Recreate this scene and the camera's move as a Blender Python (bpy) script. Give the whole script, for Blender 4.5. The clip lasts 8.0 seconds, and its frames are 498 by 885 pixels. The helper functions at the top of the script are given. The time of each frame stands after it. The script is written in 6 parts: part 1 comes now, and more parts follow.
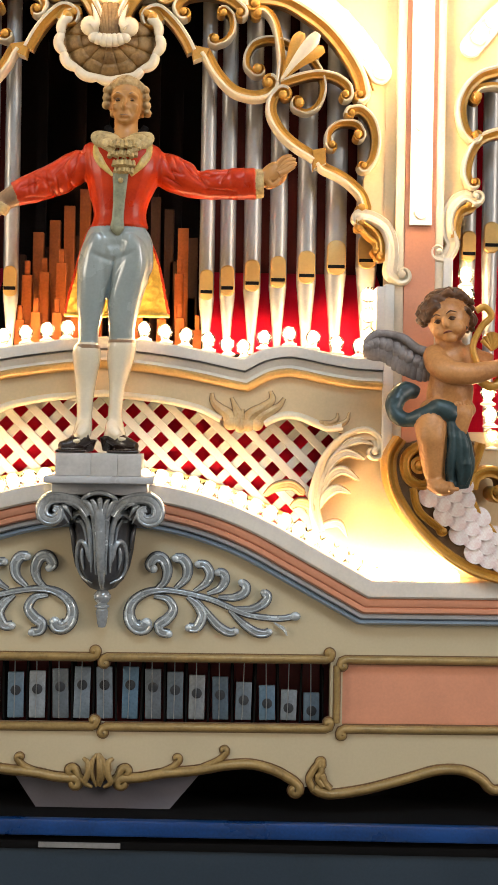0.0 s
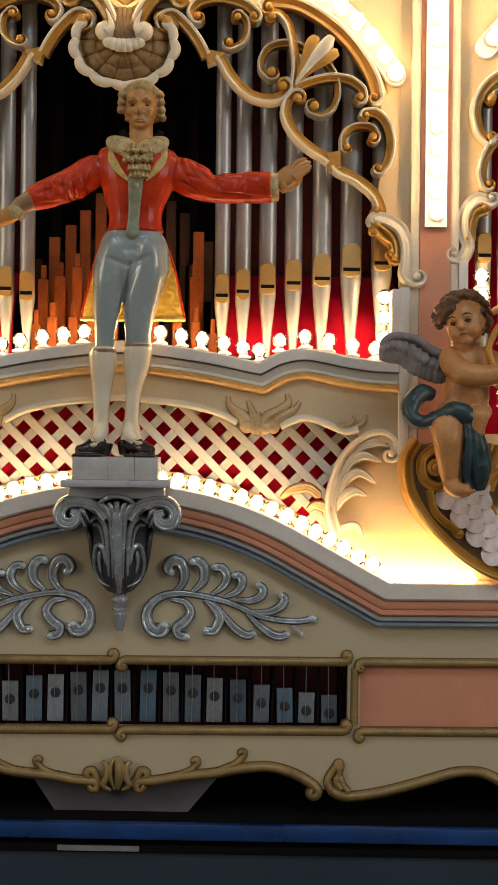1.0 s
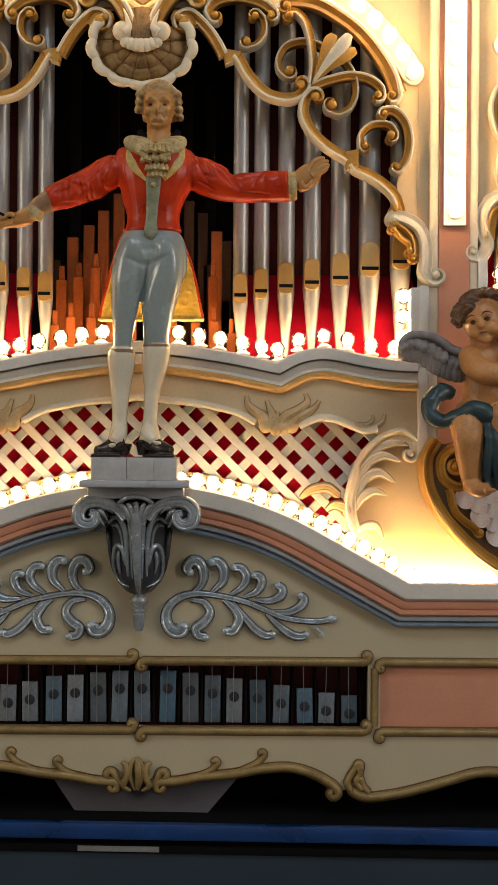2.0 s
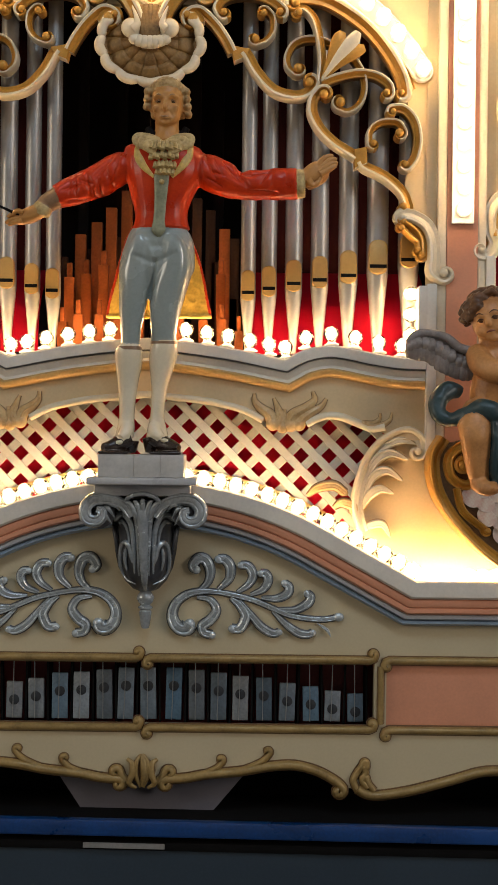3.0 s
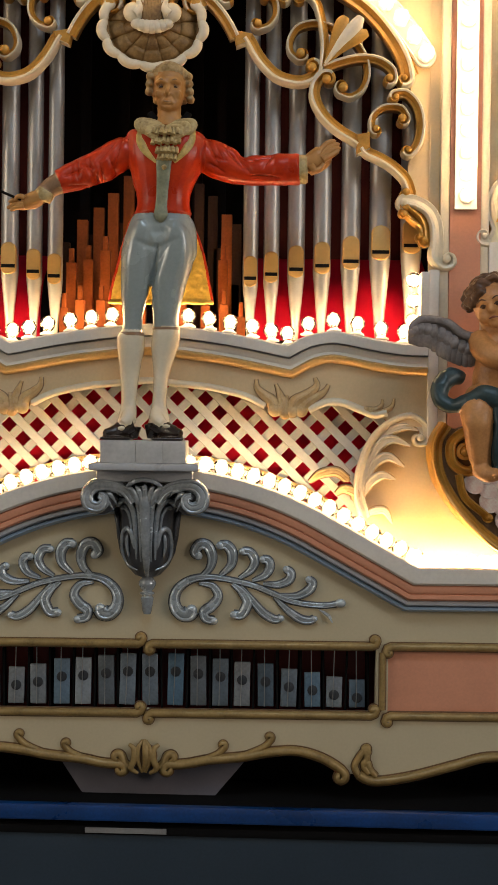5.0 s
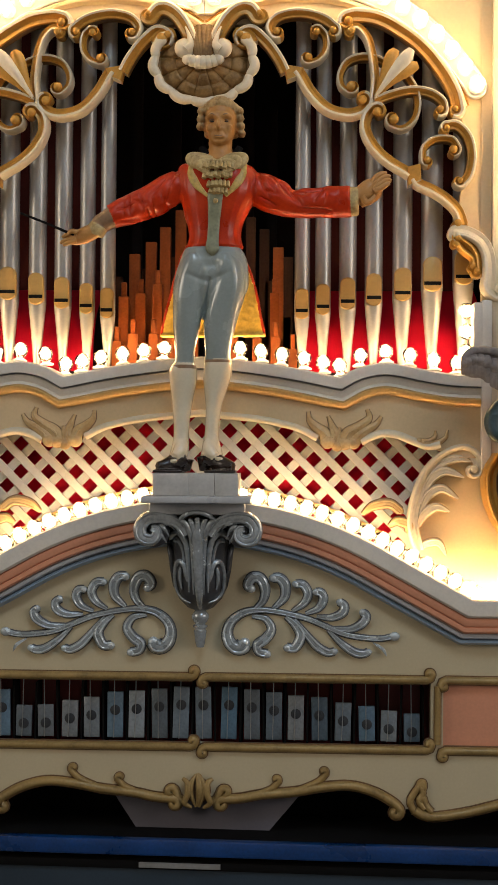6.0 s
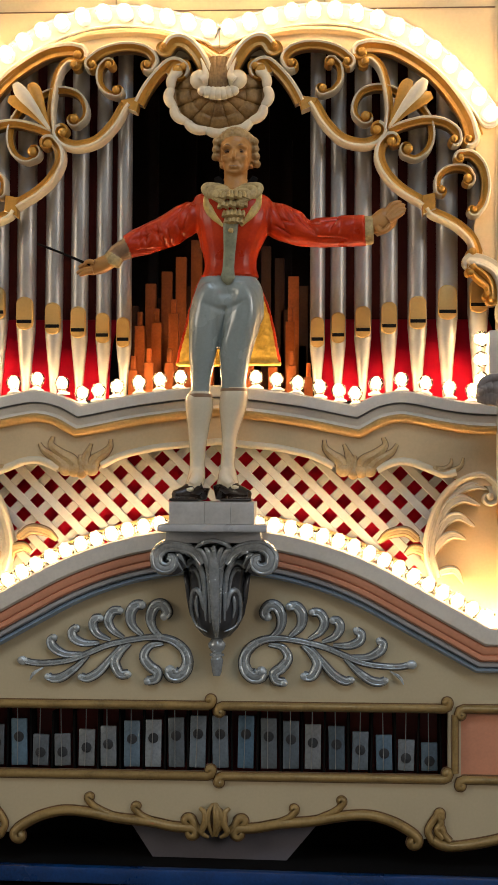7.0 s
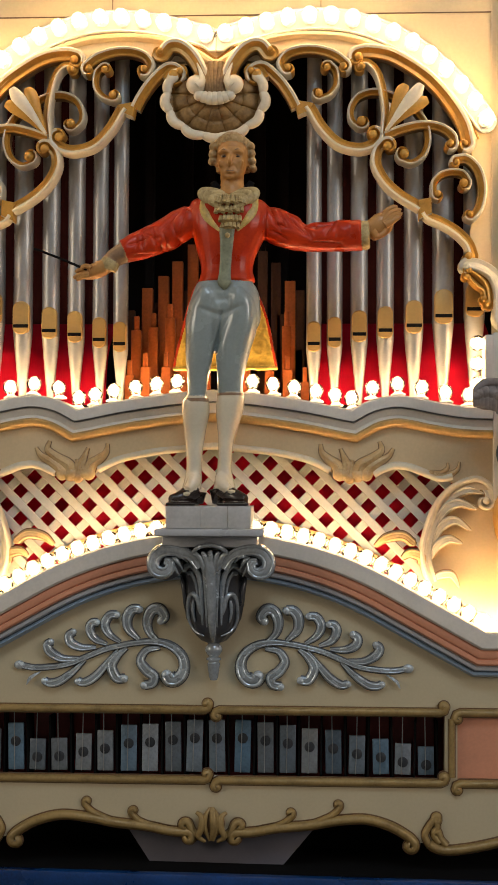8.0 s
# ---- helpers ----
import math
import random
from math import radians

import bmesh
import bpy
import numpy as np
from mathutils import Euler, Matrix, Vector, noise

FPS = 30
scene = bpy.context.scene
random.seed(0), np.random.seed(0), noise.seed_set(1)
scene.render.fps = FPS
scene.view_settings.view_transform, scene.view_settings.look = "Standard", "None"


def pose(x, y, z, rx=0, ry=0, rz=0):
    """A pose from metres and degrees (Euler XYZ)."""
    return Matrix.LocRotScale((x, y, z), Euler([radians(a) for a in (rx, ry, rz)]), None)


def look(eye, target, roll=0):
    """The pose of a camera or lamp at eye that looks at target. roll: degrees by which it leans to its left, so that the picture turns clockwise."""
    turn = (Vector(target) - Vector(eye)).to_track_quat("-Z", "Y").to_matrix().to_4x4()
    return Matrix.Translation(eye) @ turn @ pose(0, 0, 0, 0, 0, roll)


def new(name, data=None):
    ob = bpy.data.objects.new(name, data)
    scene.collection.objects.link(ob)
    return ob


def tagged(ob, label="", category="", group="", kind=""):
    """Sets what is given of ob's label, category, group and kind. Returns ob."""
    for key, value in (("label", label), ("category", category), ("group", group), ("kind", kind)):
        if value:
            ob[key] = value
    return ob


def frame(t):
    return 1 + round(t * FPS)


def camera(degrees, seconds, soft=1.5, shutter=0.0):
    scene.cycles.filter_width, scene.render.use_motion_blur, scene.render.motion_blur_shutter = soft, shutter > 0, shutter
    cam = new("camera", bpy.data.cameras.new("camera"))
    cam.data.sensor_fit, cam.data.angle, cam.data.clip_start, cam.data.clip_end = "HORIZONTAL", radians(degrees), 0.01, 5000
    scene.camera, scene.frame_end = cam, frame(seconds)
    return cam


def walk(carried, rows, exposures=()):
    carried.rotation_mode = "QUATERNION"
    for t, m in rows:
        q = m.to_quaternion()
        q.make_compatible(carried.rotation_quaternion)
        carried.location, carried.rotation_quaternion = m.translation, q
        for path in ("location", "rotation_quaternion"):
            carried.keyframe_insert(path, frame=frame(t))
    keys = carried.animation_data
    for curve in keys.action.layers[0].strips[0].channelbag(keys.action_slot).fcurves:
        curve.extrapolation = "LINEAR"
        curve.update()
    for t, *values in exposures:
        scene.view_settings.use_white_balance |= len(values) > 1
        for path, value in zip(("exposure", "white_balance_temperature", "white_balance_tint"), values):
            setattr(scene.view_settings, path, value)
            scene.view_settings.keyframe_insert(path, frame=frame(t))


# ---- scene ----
cam = camera(20.01, 8.0)
ROWS = [
    (0.00, 0.2409, -3.2509, 1.5982, 89.868, -0.924, -1.639),
    (0.50, 0.2406, -3.2547, 1.6011, 89.958, -0.766, -1.548),
    (1.00, 0.2425, -3.2555, 1.6028, 89.903, -0.621, -0.945),
    (1.50, 0.2416, -3.2525, 1.6008, 89.907, -0.525, -0.666),
    (2.00, 0.2421, -3.2485, 1.6008, 89.923, -0.416, -0.188),
    (3.50, 0.2427, -3.2466, 1.6021, 89.687, -0.716, 0.182),
    (4.00, 0.2406, -3.2477, 1.6038, 89.516, -0.773, 0.210),
    (5.30, 0.2418, -3.2443, 1.5998, 89.248, -0.695, 0.181),
    (5.50, 0.2418, -3.2443, 1.5998, 89.438, -0.675, 0.681),
    (5.70, 0.2423, -3.2421, 1.5981, 90.019, -0.553, 1.535),
    (5.85, 0.2426, -3.2409, 1.5972, 90.351, -0.483, 2.028),
    (6.00, 0.2428, -3.2401, 1.5966, 90.623, -0.441, 2.324),
    (6.20, 0.2432, -3.2422, 1.5973, 90.966, -0.385, 2.606),
    (6.50, 0.2437, -3.2448, 1.5982, 91.282, -0.314, 2.966),
    (7.00, 0.2425, -3.2465, 1.5975, 91.754, -0.273, 2.966),
    (7.50, 0.2425, -3.2503, 1.5980, 91.853, -0.197, 2.874),
    (8.00, 0.2423, -3.2500, 1.6000, 91.884, -0.230, 2.822),
]
walk(cam, [(t, pose(x, y, z, rx, ry, rz)) for t, x, y, z, rx, ry, rz in ROWS],
     exposures=[(0.0, 0.92), (0.2, 0.45), (0.4, 0.12), (0.7, -0.05), (2.2, -0.03), (3.3, 0.0), (8.0, 0.0)])

# ---- light ----
world = bpy.data.worlds.new("hall_sky")
scene.world = world
world.use_nodes = True
wn = world.node_tree.nodes
sky = wn.new("ShaderNodeTexSky")
sky.sky_type, sky.sun_disc = "NISHITA", False
sky.sun_elevation, sky.sun_rotation = radians(35), radians(200)
world.node_tree.links.new(sky.outputs[0], wn["Background"].inputs[0])
wn["Background"].inputs[1].default_value = 0.1


def unseen_light(name, m, w, h, power, colour):
    lamp = bpy.data.lights.new(name, "AREA")
    lamp.shape, lamp.size, lamp.size_y, lamp.energy, lamp.color = "RECTANGLE", w, h, power, colour
    ob = new(name, lamp)
    ob.matrix_world = m
    return ob


# side lamps out of view, added in place of windows to light the front
unseen_light("unseen_light_a", look((-4.96, -3.0, 2.7), (0, -2.2, 2.2)), 2.2, 1.8, 116, (1.0, 0.885, 0.72))
unseen_light("unseen_light_b", look((4.96, -3.2, 2.7), (0, -2.4, 2.2)), 2.2, 1.8, 130, (1.0, 0.92, 0.85))
# unseen overhead lamp, taken from the cool highlights on upward faces
unseen_light("skylight", look((0.6, -2.6, 4.58), (0.6, -2.4, 0)), 1.8, 1.4, 62, (0.60, 0.79, 1.0))
BULB_COLOUR, BULB_POWER = (1.0, 0.675, 0.35), 33.0

# ---- materials ----


def mat(name, colour, rough=0.45, metal=0.0, vary=0.12, scale=9.0, bump=0.12, fine=160.0, coat=0.0, dirt=None, island=0.0):
    """Painted or bare surface: broad stains, fine grain, light relief."""
    m = bpy.data.materials.new(name)
    m.use_nodes = True
    nt = m.node_tree
    n, ln = nt.nodes, nt.links.new
    b = n["Principled BSDF"]
    tc = n.new("ShaderNodeTexCoord")
    big = n.new("ShaderNodeTexNoise")
    big.inputs["Scale"].default_value, big.inputs["Detail"].default_value = scale, 6
    small = n.new("ShaderNodeTexNoise")
    small.inputs["Scale"].default_value, small.inputs["Detail"].default_value = fine, 4
    ln(tc.outputs["Object"], big.inputs["Vector"])
    ln(tc.outputs["Object"], small.inputs["Vector"])
    ramp = n.new("ShaderNodeValToRGB")
    low = dirt or tuple(c * (1 - 2.2 * vary) for c in colour)
    ramp.color_ramp.elements[0].position, ramp.color_ramp.elements[0].color = 0.3, (*low, 1)
    ramp.color_ramp.elements[1].position, ramp.color_ramp.elements[1].color = 0.62, (*colour, 1)
    mix = n.new("ShaderNodeMath")
    mix.operation = "MULTIPLY_ADD"
    mix.inputs[1].default_value = 0.35
    ln(small.outputs["Fac"], mix.inputs[0])
    sc = n.new("ShaderNodeMath")
    sc.operation = "MULTIPLY"
    sc.inputs[1].default_value = 0.65
    ln(big.outputs["Fac"], sc.inputs[0])
    ln(sc.outputs[0], mix.inputs[2])
    ln(mix.outputs[0], ramp.inputs[0])
    out = ramp.outputs[0]
    if island:
        oi = n.new("ShaderNodeObjectInfo")
        hsv = n.new("ShaderNodeHueSaturation")
        mr = n.new("ShaderNodeMapRange")
        mr.inputs[3].default_value, mr.inputs[4].default_value = 1 - island, 1 + island
        ln(oi.outputs["Random"], mr.inputs[0])
        ln(mr.outputs[0], hsv.inputs["Value"])
        # strong variation also shifts saturation: painted stand-in for blue reflections on bell bars
        if island > 0.4:
            mul, fr_, sat = n.new("ShaderNodeMath"), n.new("ShaderNodeMath"), n.new("ShaderNodeMapRange")
            mul.operation, mul.inputs[1].default_value, fr_.operation = "MULTIPLY", 7.3, "FRACT"
            sat.inputs[3].default_value, sat.inputs[4].default_value = 0.3, 1.7
            ln(oi.outputs["Random"], mul.inputs[0])
            ln(mul.outputs[0], fr_.inputs[0])
            ln(fr_.outputs[0], sat.inputs[0])
            ln(sat.outputs[0], hsv.inputs["Saturation"])
        ln(out, hsv.inputs["Color"])
        out = hsv.outputs[0]
    ln(out, b.inputs["Base Color"])
    rr = n.new("ShaderNodeMapRange")
    rr.inputs[3].default_value, rr.inputs[4].default_value = max(0.03, rough - 0.12), min(1, rough + 0.15)
    ln(big.outputs["Fac"], rr.inputs[0])
    ln(rr.outputs[0], b.inputs["Roughness"])
    b.inputs["Metallic"].default_value = metal
    b.inputs["Coat Weight"].default_value = coat
    b.inputs["Coat Roughness"].default_value = 0.12
    bp = n.new("ShaderNodeBump")
    bp.inputs["Strength"].default_value, bp.inputs["Distance"].default_value = bump, 0.002
    ln(mix.outputs[0], bp.inputs["Height"])
    ln(bp.outputs[0], b.inputs["Normal"])
    return m


CREAM = mat("cream_paint", (0.73, 0.56, 0.325), 0.4, vary=0.06, scale=5, coat=0.15)
IVORY = mat("ivory_paint", (0.74, 0.64, 0.47), 0.38, vary=0.08, scale=14, coat=0.2)
FASCIA = mat("stone_cream_paint", (0.54, 0.45, 0.29), 0.42, vary=0.05, scale=4, coat=0.15)
GREYWHITE = mat("grey_white_paint", (0.70, 0.645, 0.565), 0.33, vary=0.07, scale=10, coat=0.3)
WHITE = mat("white_paint", (0.82, 0.80, 0.76), 0.4, vary=0.04, scale=12)
PINK = mat("salmon_paint", (0.66, 0.285, 0.165), 0.4, vary=0.08, scale=8, coat=0.2)
BLUEGREY = mat("blue_grey_paint", (0.28, 0.40, 0.55), 0.32, vary=0.1, scale=10, coat=0.3)
GREYPAINT = mat("pale_grey_lacquer", (0.45, 0.45, 0.46), 0.3, vary=0.08, scale=10, coat=0.3)
GOLD = mat("dull_gold_paint", (0.62, 0.31, 0.05), 0.36, metal=0.2, vary=0.16, scale=22, bump=0.25)
OLDGOLD = mat("worn_gold_paint", (0.38, 0.25, 0.09), 0.4, metal=0.2, vary=0.22, scale=24, bump=0.25)
BRONZE = mat("bronze_brown_paint", (0.20, 0.11, 0.05), 0.45, metal=0.2, vary=0.2, scale=20, bump=0.2)
SILVER = mat("silver_leaf_paint", (0.60, 0.66, 0.69), 0.24, metal=0.45, vary=0.1, scale=26, bump=0.2, coat=0.6, dirt=(0.42, 0.455, 0.465))
PEWTER = mat("dark_pewter_paint", (0.085, 0.088, 0.098), 0.3, metal=0.4, vary=0.14, scale=25, bump=0.15, coat=0.3)
TIN = mat("pipe_tin", (0.43, 0.415, 0.39), 0.38, metal=0.55, vary=0.10, scale=14, bump=0.14, fine=70)
MOUTHGOLD = mat("mouth_gold", (0.56, 0.34, 0.105), 0.45, metal=0.3, vary=0.08, scale=18)
REDCLOTH = mat("red_cloth", (0.50, 0.005, 0.022), 0.9, vary=0.12, scale=12, bump=0.4, fine=420)
TAN = mat("tan_gold_paint", (0.62, 0.43, 0.205), 0.36, metal=0.05, vary=0.14, scale=24, bump=0.2, coat=0.25, dirt=(0.42, 0.24, 0.085))
SILVERGLOSS = mat("bright_pewter_paint", (0.47, 0.515, 0.545), 0.22, metal=0.5, vary=0.12, scale=40, bump=0.15, coat=0.6, dirt=(0.29, 0.315, 0.33))
DARKSILVER = mat("dark_silver_paint", (0.085, 0.085, 0.09), 0.45, metal=0.2, vary=0.15)
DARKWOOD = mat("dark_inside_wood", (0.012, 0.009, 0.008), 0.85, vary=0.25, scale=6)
BROWNWOOD = mat("red_brown_pipe_wood", (0.33, 0.085, 0.020), 0.7, vary=0.22, scale=14, bump=0.25, island=0.25)
SLAT = mat("white_slat_paint", (0.53, 0.515, 0.49), 0.5, vary=0.08, scale=16, bump=0.2, island=0.05)
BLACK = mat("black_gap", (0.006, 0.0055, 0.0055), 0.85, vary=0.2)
BLUE = mat("royal_blue_paint", (0.003, 0.048, 0.20), 0.28, vary=0.3, scale=7, coat=0.3)
SLATE = mat("dark_slate_panel", (0.028, 0.045, 0.065), 0.35, vary=0.15, scale=3, coat=0.1)
LILAC = mat("grey_lilac_paint", (0.14, 0.13, 0.15), 0.5, vary=0.07, scale=6)
BARMETAL = mat("aluminium_bar", (0.22, 0.285, 0.35), 0.34, metal=0.45, vary=0.25, scale=10, bump=0.3, island=0.45)
STEEL = mat("dark_steel", (0.035, 0.038, 0.044), 0.55, metal=0.3, vary=0.2)
WIRE = mat("bright_wire", (0.6, 0.6, 0.6), 0.3, metal=0.9, vary=0.1)
BOXRED = mat("dark_red_box", (0.20, 0.022, 0.018), 0.55, vary=0.2, scale=8)
CERAMIC = mat("bulb_socket", (0.80, 0.76, 0.68), 0.35, vary=0.05)
GREYBLOCK = mat("grey_painted_wood", (0.50, 0.48, 0.45), 0.42, vary=0.12, scale=18, bump=0.25, fine=120)
GALLERY = mat("tan_cream_paint", (0.67, 0.495, 0.285), 0.4, vary=0.07, scale=6, coat=0.15)

# dark red for the unlit upper part of the cloth behind the pipes
SHADEDCLOTH = mat("shaded_cloth_maroon", (0.050, 0.0085, 0.0075), 0.9, vary=0.2, scale=6)
# darker copy of BROWNWOOD, with the shade put into its colour
SHADEDPIPE = mat("shaded_pipe_wood", (0.060, 0.026, 0.013), 0.8, vary=0.2, scale=14, island=0.25)
SOFTGOLD = mat("soft_gold_paint", (0.60, 0.37, 0.13), 0.38, metal=0.15, vary=0.14, scale=20, bump=0.2, coat=0.15)
TAG = mat("worn_grey_tag", (0.26, 0.25, 0.24), 0.5, vary=0.15, scale=20)
for dull in (BLACK, DARKWOOD, REDCLOTH, BROWNWOOD, SHADEDCLOTH, SHADEDPIPE):
    dull.node_tree.nodes["Principled BSDF"].inputs["Specular IOR Level"].default_value = 0.1
PLASTER = mat("hall_plaster", (0.55, 0.53, 0.50), 0.8, vary=0.06, scale=2)
FLOORING = mat("hall_floor", (0.16, 0.15, 0.14), 0.6, vary=0.12, scale=2)

# bulb: clear glass that scatters a little, with a glowing core inside
CLEAR = bpy.data.materials.new("clear_bulb_glass")
CLEAR.use_nodes = True
gn, gl = CLEAR.node_tree.nodes, CLEAR.node_tree.links.new
gn.remove(gn["Principled BSDF"])
g_clear, g_milk, g_gloss = gn.new("ShaderNodeBsdfTransparent"), gn.new("ShaderNodeBsdfTranslucent"), gn.new("ShaderNodeBsdfGlossy")
g_clear.inputs[0].default_value = (0.98, 0.96, 0.92, 1)
g_milk.inputs[0].default_value = (1.0, 0.92, 0.78, 1)
g_gloss.inputs["Roughness"].default_value = 0.05
g_mix, g_top, g_fres = gn.new("ShaderNodeMixShader"), gn.new("ShaderNodeMixShader"), gn.new("ShaderNodeFresnel")
g_mix.inputs[0].default_value = 0.055
g_fres.inputs[0].default_value = 1.35
gl(g_clear.outputs[0], g_mix.inputs[1])
gl(g_milk.outputs[0], g_mix.inputs[2])
gl(g_fres.outputs[0], g_top.inputs[0])
gl(g_mix.outputs[0], g_top.inputs[1])
gl(g_gloss.outputs[0], g_top.inputs[2])
gl(g_top.outputs[0], gn["Material Output"].inputs[0])


def glow(name, strength):
    m = bpy.data.materials.new(name)
    m.use_nodes = True
    b = m.node_tree.nodes["Principled BSDF"]
    b.inputs["Base Color"].default_value = (0.9, 0.85, 0.75, 1)
    b.inputs["Emission Color"].default_value = (*BULB_COLOUR, 1)
    b.inputs["Emission Strength"].default_value = strength
    return m


CORE_HIGH, CORE_LOW = glow("lit_filament", BULB_POWER), glow("lit_filament_low_watt", BULB_POWER * 0.62)

# ---- building helpers ----


def finish(ob_name, bm, mats, smooth=None):
    bmesh.ops.recalc_face_normals(bm, faces=bm.faces)
    me = bpy.data.meshes.new(ob_name)
    bm.to_mesh(me)
    bm.free()
    for m in mats if isinstance(mats, (list, tuple)) else [mats]:
        me.materials.append(m)
    if smooth is not None:
        for p in me.polygons:
            p.use_smooth = True
        me.set_sharp_from_angle(angle=radians(smooth))
    return me


def part(name, bm, material, parent, label="", smooth=40):
    ob = new(name, finish(name, bm, material, smooth))
    ob.parent = parent
    if label:
        tagged(ob, label)
    return ob


def thing(name, label, category, group="", kind="", at=(0, 0, 0)):
    ob = tagged(new(name), label, category, group, kind)
    ob.location = at
    return ob


def solid(name, bm, material, label, category="", group="", kind="", smooth=40):
    return tagged(new(name, finish(name, bm, material, smooth)), label, category, group, kind)


def box(bm, x0, x1, y0, y1, z0, z1, bevel=0.0, mi=0):
    r = bmesh.ops.create_cube(bm, size=1)
    vs = r["verts"]
    bmesh.ops.scale(bm, vec=(x1 - x0, y1 - y0, z1 - z0), verts=vs)
    bmesh.ops.translate(bm, vec=((x0 + x1) / 2, (y0 + y1) / 2, (z0 + z1) / 2), verts=vs)
    fs = {f for v in vs for f in v.link_faces}
    for f in fs:
        f.material_index = mi
    if bevel:
        es = list({e for v in vs for e in v.link_edges})
        bmesh.ops.bevel(bm, geom=es, offset=bevel, segments=2, affect="EDGES", profile=0.5)
    return bm


def boxed(*a, **k):
    return box(bmesh.new(), *a, **k)


def curve(pts, n=8):
    """A smooth line through a few points (2D or 3D)."""
    p = [Vector((*q, 0)) if len(q) == 2 else Vector(q) for q in pts]
    d = len(pts[0])
    p = [2 * p[0] - p[1]] + p + [2 * p[-1] - p[-2]]
    out = []
    for i in range(1, len(p) - 2):
        for k in range(n):
            t = k / n
            a, b, c, e = p[i - 1], p[i], p[i + 1], p[i + 2]
            out.append(0.5 * ((2 * b) + (c - a) * t + (2 * a - 5 * b + 4 * c - e) * t * t + (3 * b - a - 3 * c + e) * t ** 3))
    out.append(p[-2])
    return [tuple(v)[:d] for v in out]


def mirror(pts):
    return [(-q[0], *q[1:]) for q in pts]


def curl(path, side, r, turns=1.15, n=22):
    """Carries a 2D line on into a closing spiral. side: 1 turns left of the way, -1 right."""
    a, b = Vector(path[-2]), Vector(path[-1])
    t = (b - a).normalized()
    nrm = Vector((-t.y, t.x)) * side
    c = b + nrm * r
    a0 = math.atan2((b - c).y, (b - c).x)
    out = list(path)
    for k in range(1, n + 1):
        s = k / n
        rr = r * (1 - 0.78 * s ** 0.8)
        ang = a0 + side * s * turns * 2 * math.pi
        out.append((c.x + rr * math.cos(ang), c.y + rr * math.sin(ang)))
    return out


def offset(path, d):
    """The line moved to its left by d, with mitred corners."""
    out = []
    p = [Vector(q) for q in path]
    for i, q in enumerate(p):
        a = (q - p[i - 1]).normalized() if i else (p[1] - q).normalized()
        b = (p[i + 1] - q).normalized() if i < len(p) - 1 else a
        n1, n2 = Vector((-a.y, a.x)), Vector((-b.y, b.x))
        m = (n1 + n2).normalized()
        out.append(tuple(q + m * d / max(0.5, m.dot(n1))))
    return out


def sweep(bm, path, profile, mats=None, widths=None, closed=True):
    """Profile points (across to the left of the way, y) carried along a line in the facade."""
    rings = []
    p = [Vector(q) for q in path]
    N = len(p)
    for i, q in enumerate(p):
        a = (q - p[i - 1]).normalized() if i else (p[1] - q).normalized()
        b = (p[i + 1] - q).normalized() if i < N - 1 else a
        n1, n2 = Vector((-a.y, a.x)), Vector((-b.y, b.x))
        m = n1 + n2
        m = m.normalized() if m.length > 1e-6 else n1
        k = 1 / max(0.6, m.dot(n1))
        w = widths[i] if widths else 1.0
        rings.append([bm.verts.new((q.x + m.x * o * w * k, y, q.y + m.y * o * w * k)) for o, y in profile])
    M = len(profile)
    for i in range(N - 1):
        for j in range(M if closed else M - 1):
            f = bm.faces.new((rings[i][j], rings[i][(j + 1) % M], rings[i + 1][(j + 1) % M], rings[i + 1][j]))
            if mats:
                f.material_index = mats[j]
    if closed:
        bm.faces.new(rings[0])
        bm.faces.new(rings[-1][::-1])
    return bm


def band(bm, A, B, y0, y1, mi=0):
    """A slab between two lines of the facade that have equal counts of points."""
    rows = [[bm.verts.new((q[0], y, q[1])) for q in L] for L in (A, B) for y in (y0, y1)]
    a0, a1, b0, b1 = rows
    n = len(A)
    for i in range(n - 1):
        for quad in ((a0[i], a0[i + 1], b0[i + 1], b0[i]), (a1[i], b1[i], b1[i + 1], a1[i + 1]), (a0[i], a1[i], a1[i + 1], a0[i + 1]), (b0[i], b0[i + 1], b1[i + 1], b1[i])):
            bm.faces.new(quad).material_index = mi
    bm.faces.new((a0[0], b0[0], b1[0], a1[0])).material_index = mi
    bm.faces.new((a0[-1], a1[-1], b1[-1], b0[-1])).material_index = mi
    return bm


def tube(bm, pts, radii, sides=10, mi=0, flat=1.0, up=(0, 1, 0)):
    """A round limb along 3D points; flat squeezes it along 'up'."""
    P = [Vector(q) for q in pts]
    rings = []
    N = len(P)
    for i, q in enumerate(P):
        t = (P[min(i + 1, N - 1)] - P[max(i - 1, 0)]).normalized()
        u = Vector(up)
        u = (u - t * u.dot(t))
        u = u.normalized() if u.length > 1e-4 else t.orthogonal().normalized()
        v = t.cross(u)
        r = radii[i] if isinstance(radii, (list, tuple)) else radii
        rx, ry = r if isinstance(r, (list, tuple)) else (r, r * flat)
        rings.append([bm.verts.new(q + v * rx * math.cos(2 * math.pi * k / sides) + u * ry * math.sin(2 * math.pi * k / sides)) for k in range(sides)])
    for i in range(N - 1):
        for k in range(sides):
            bm.faces.new((rings[i][k], rings[i][(k + 1) % sides], rings[i + 1][(k + 1) % sides], rings[i + 1][k])).material_index = mi
    for rg in (rings[0], rings[-1]):
        bm.faces.new(rg).material_index = mi
    return bm


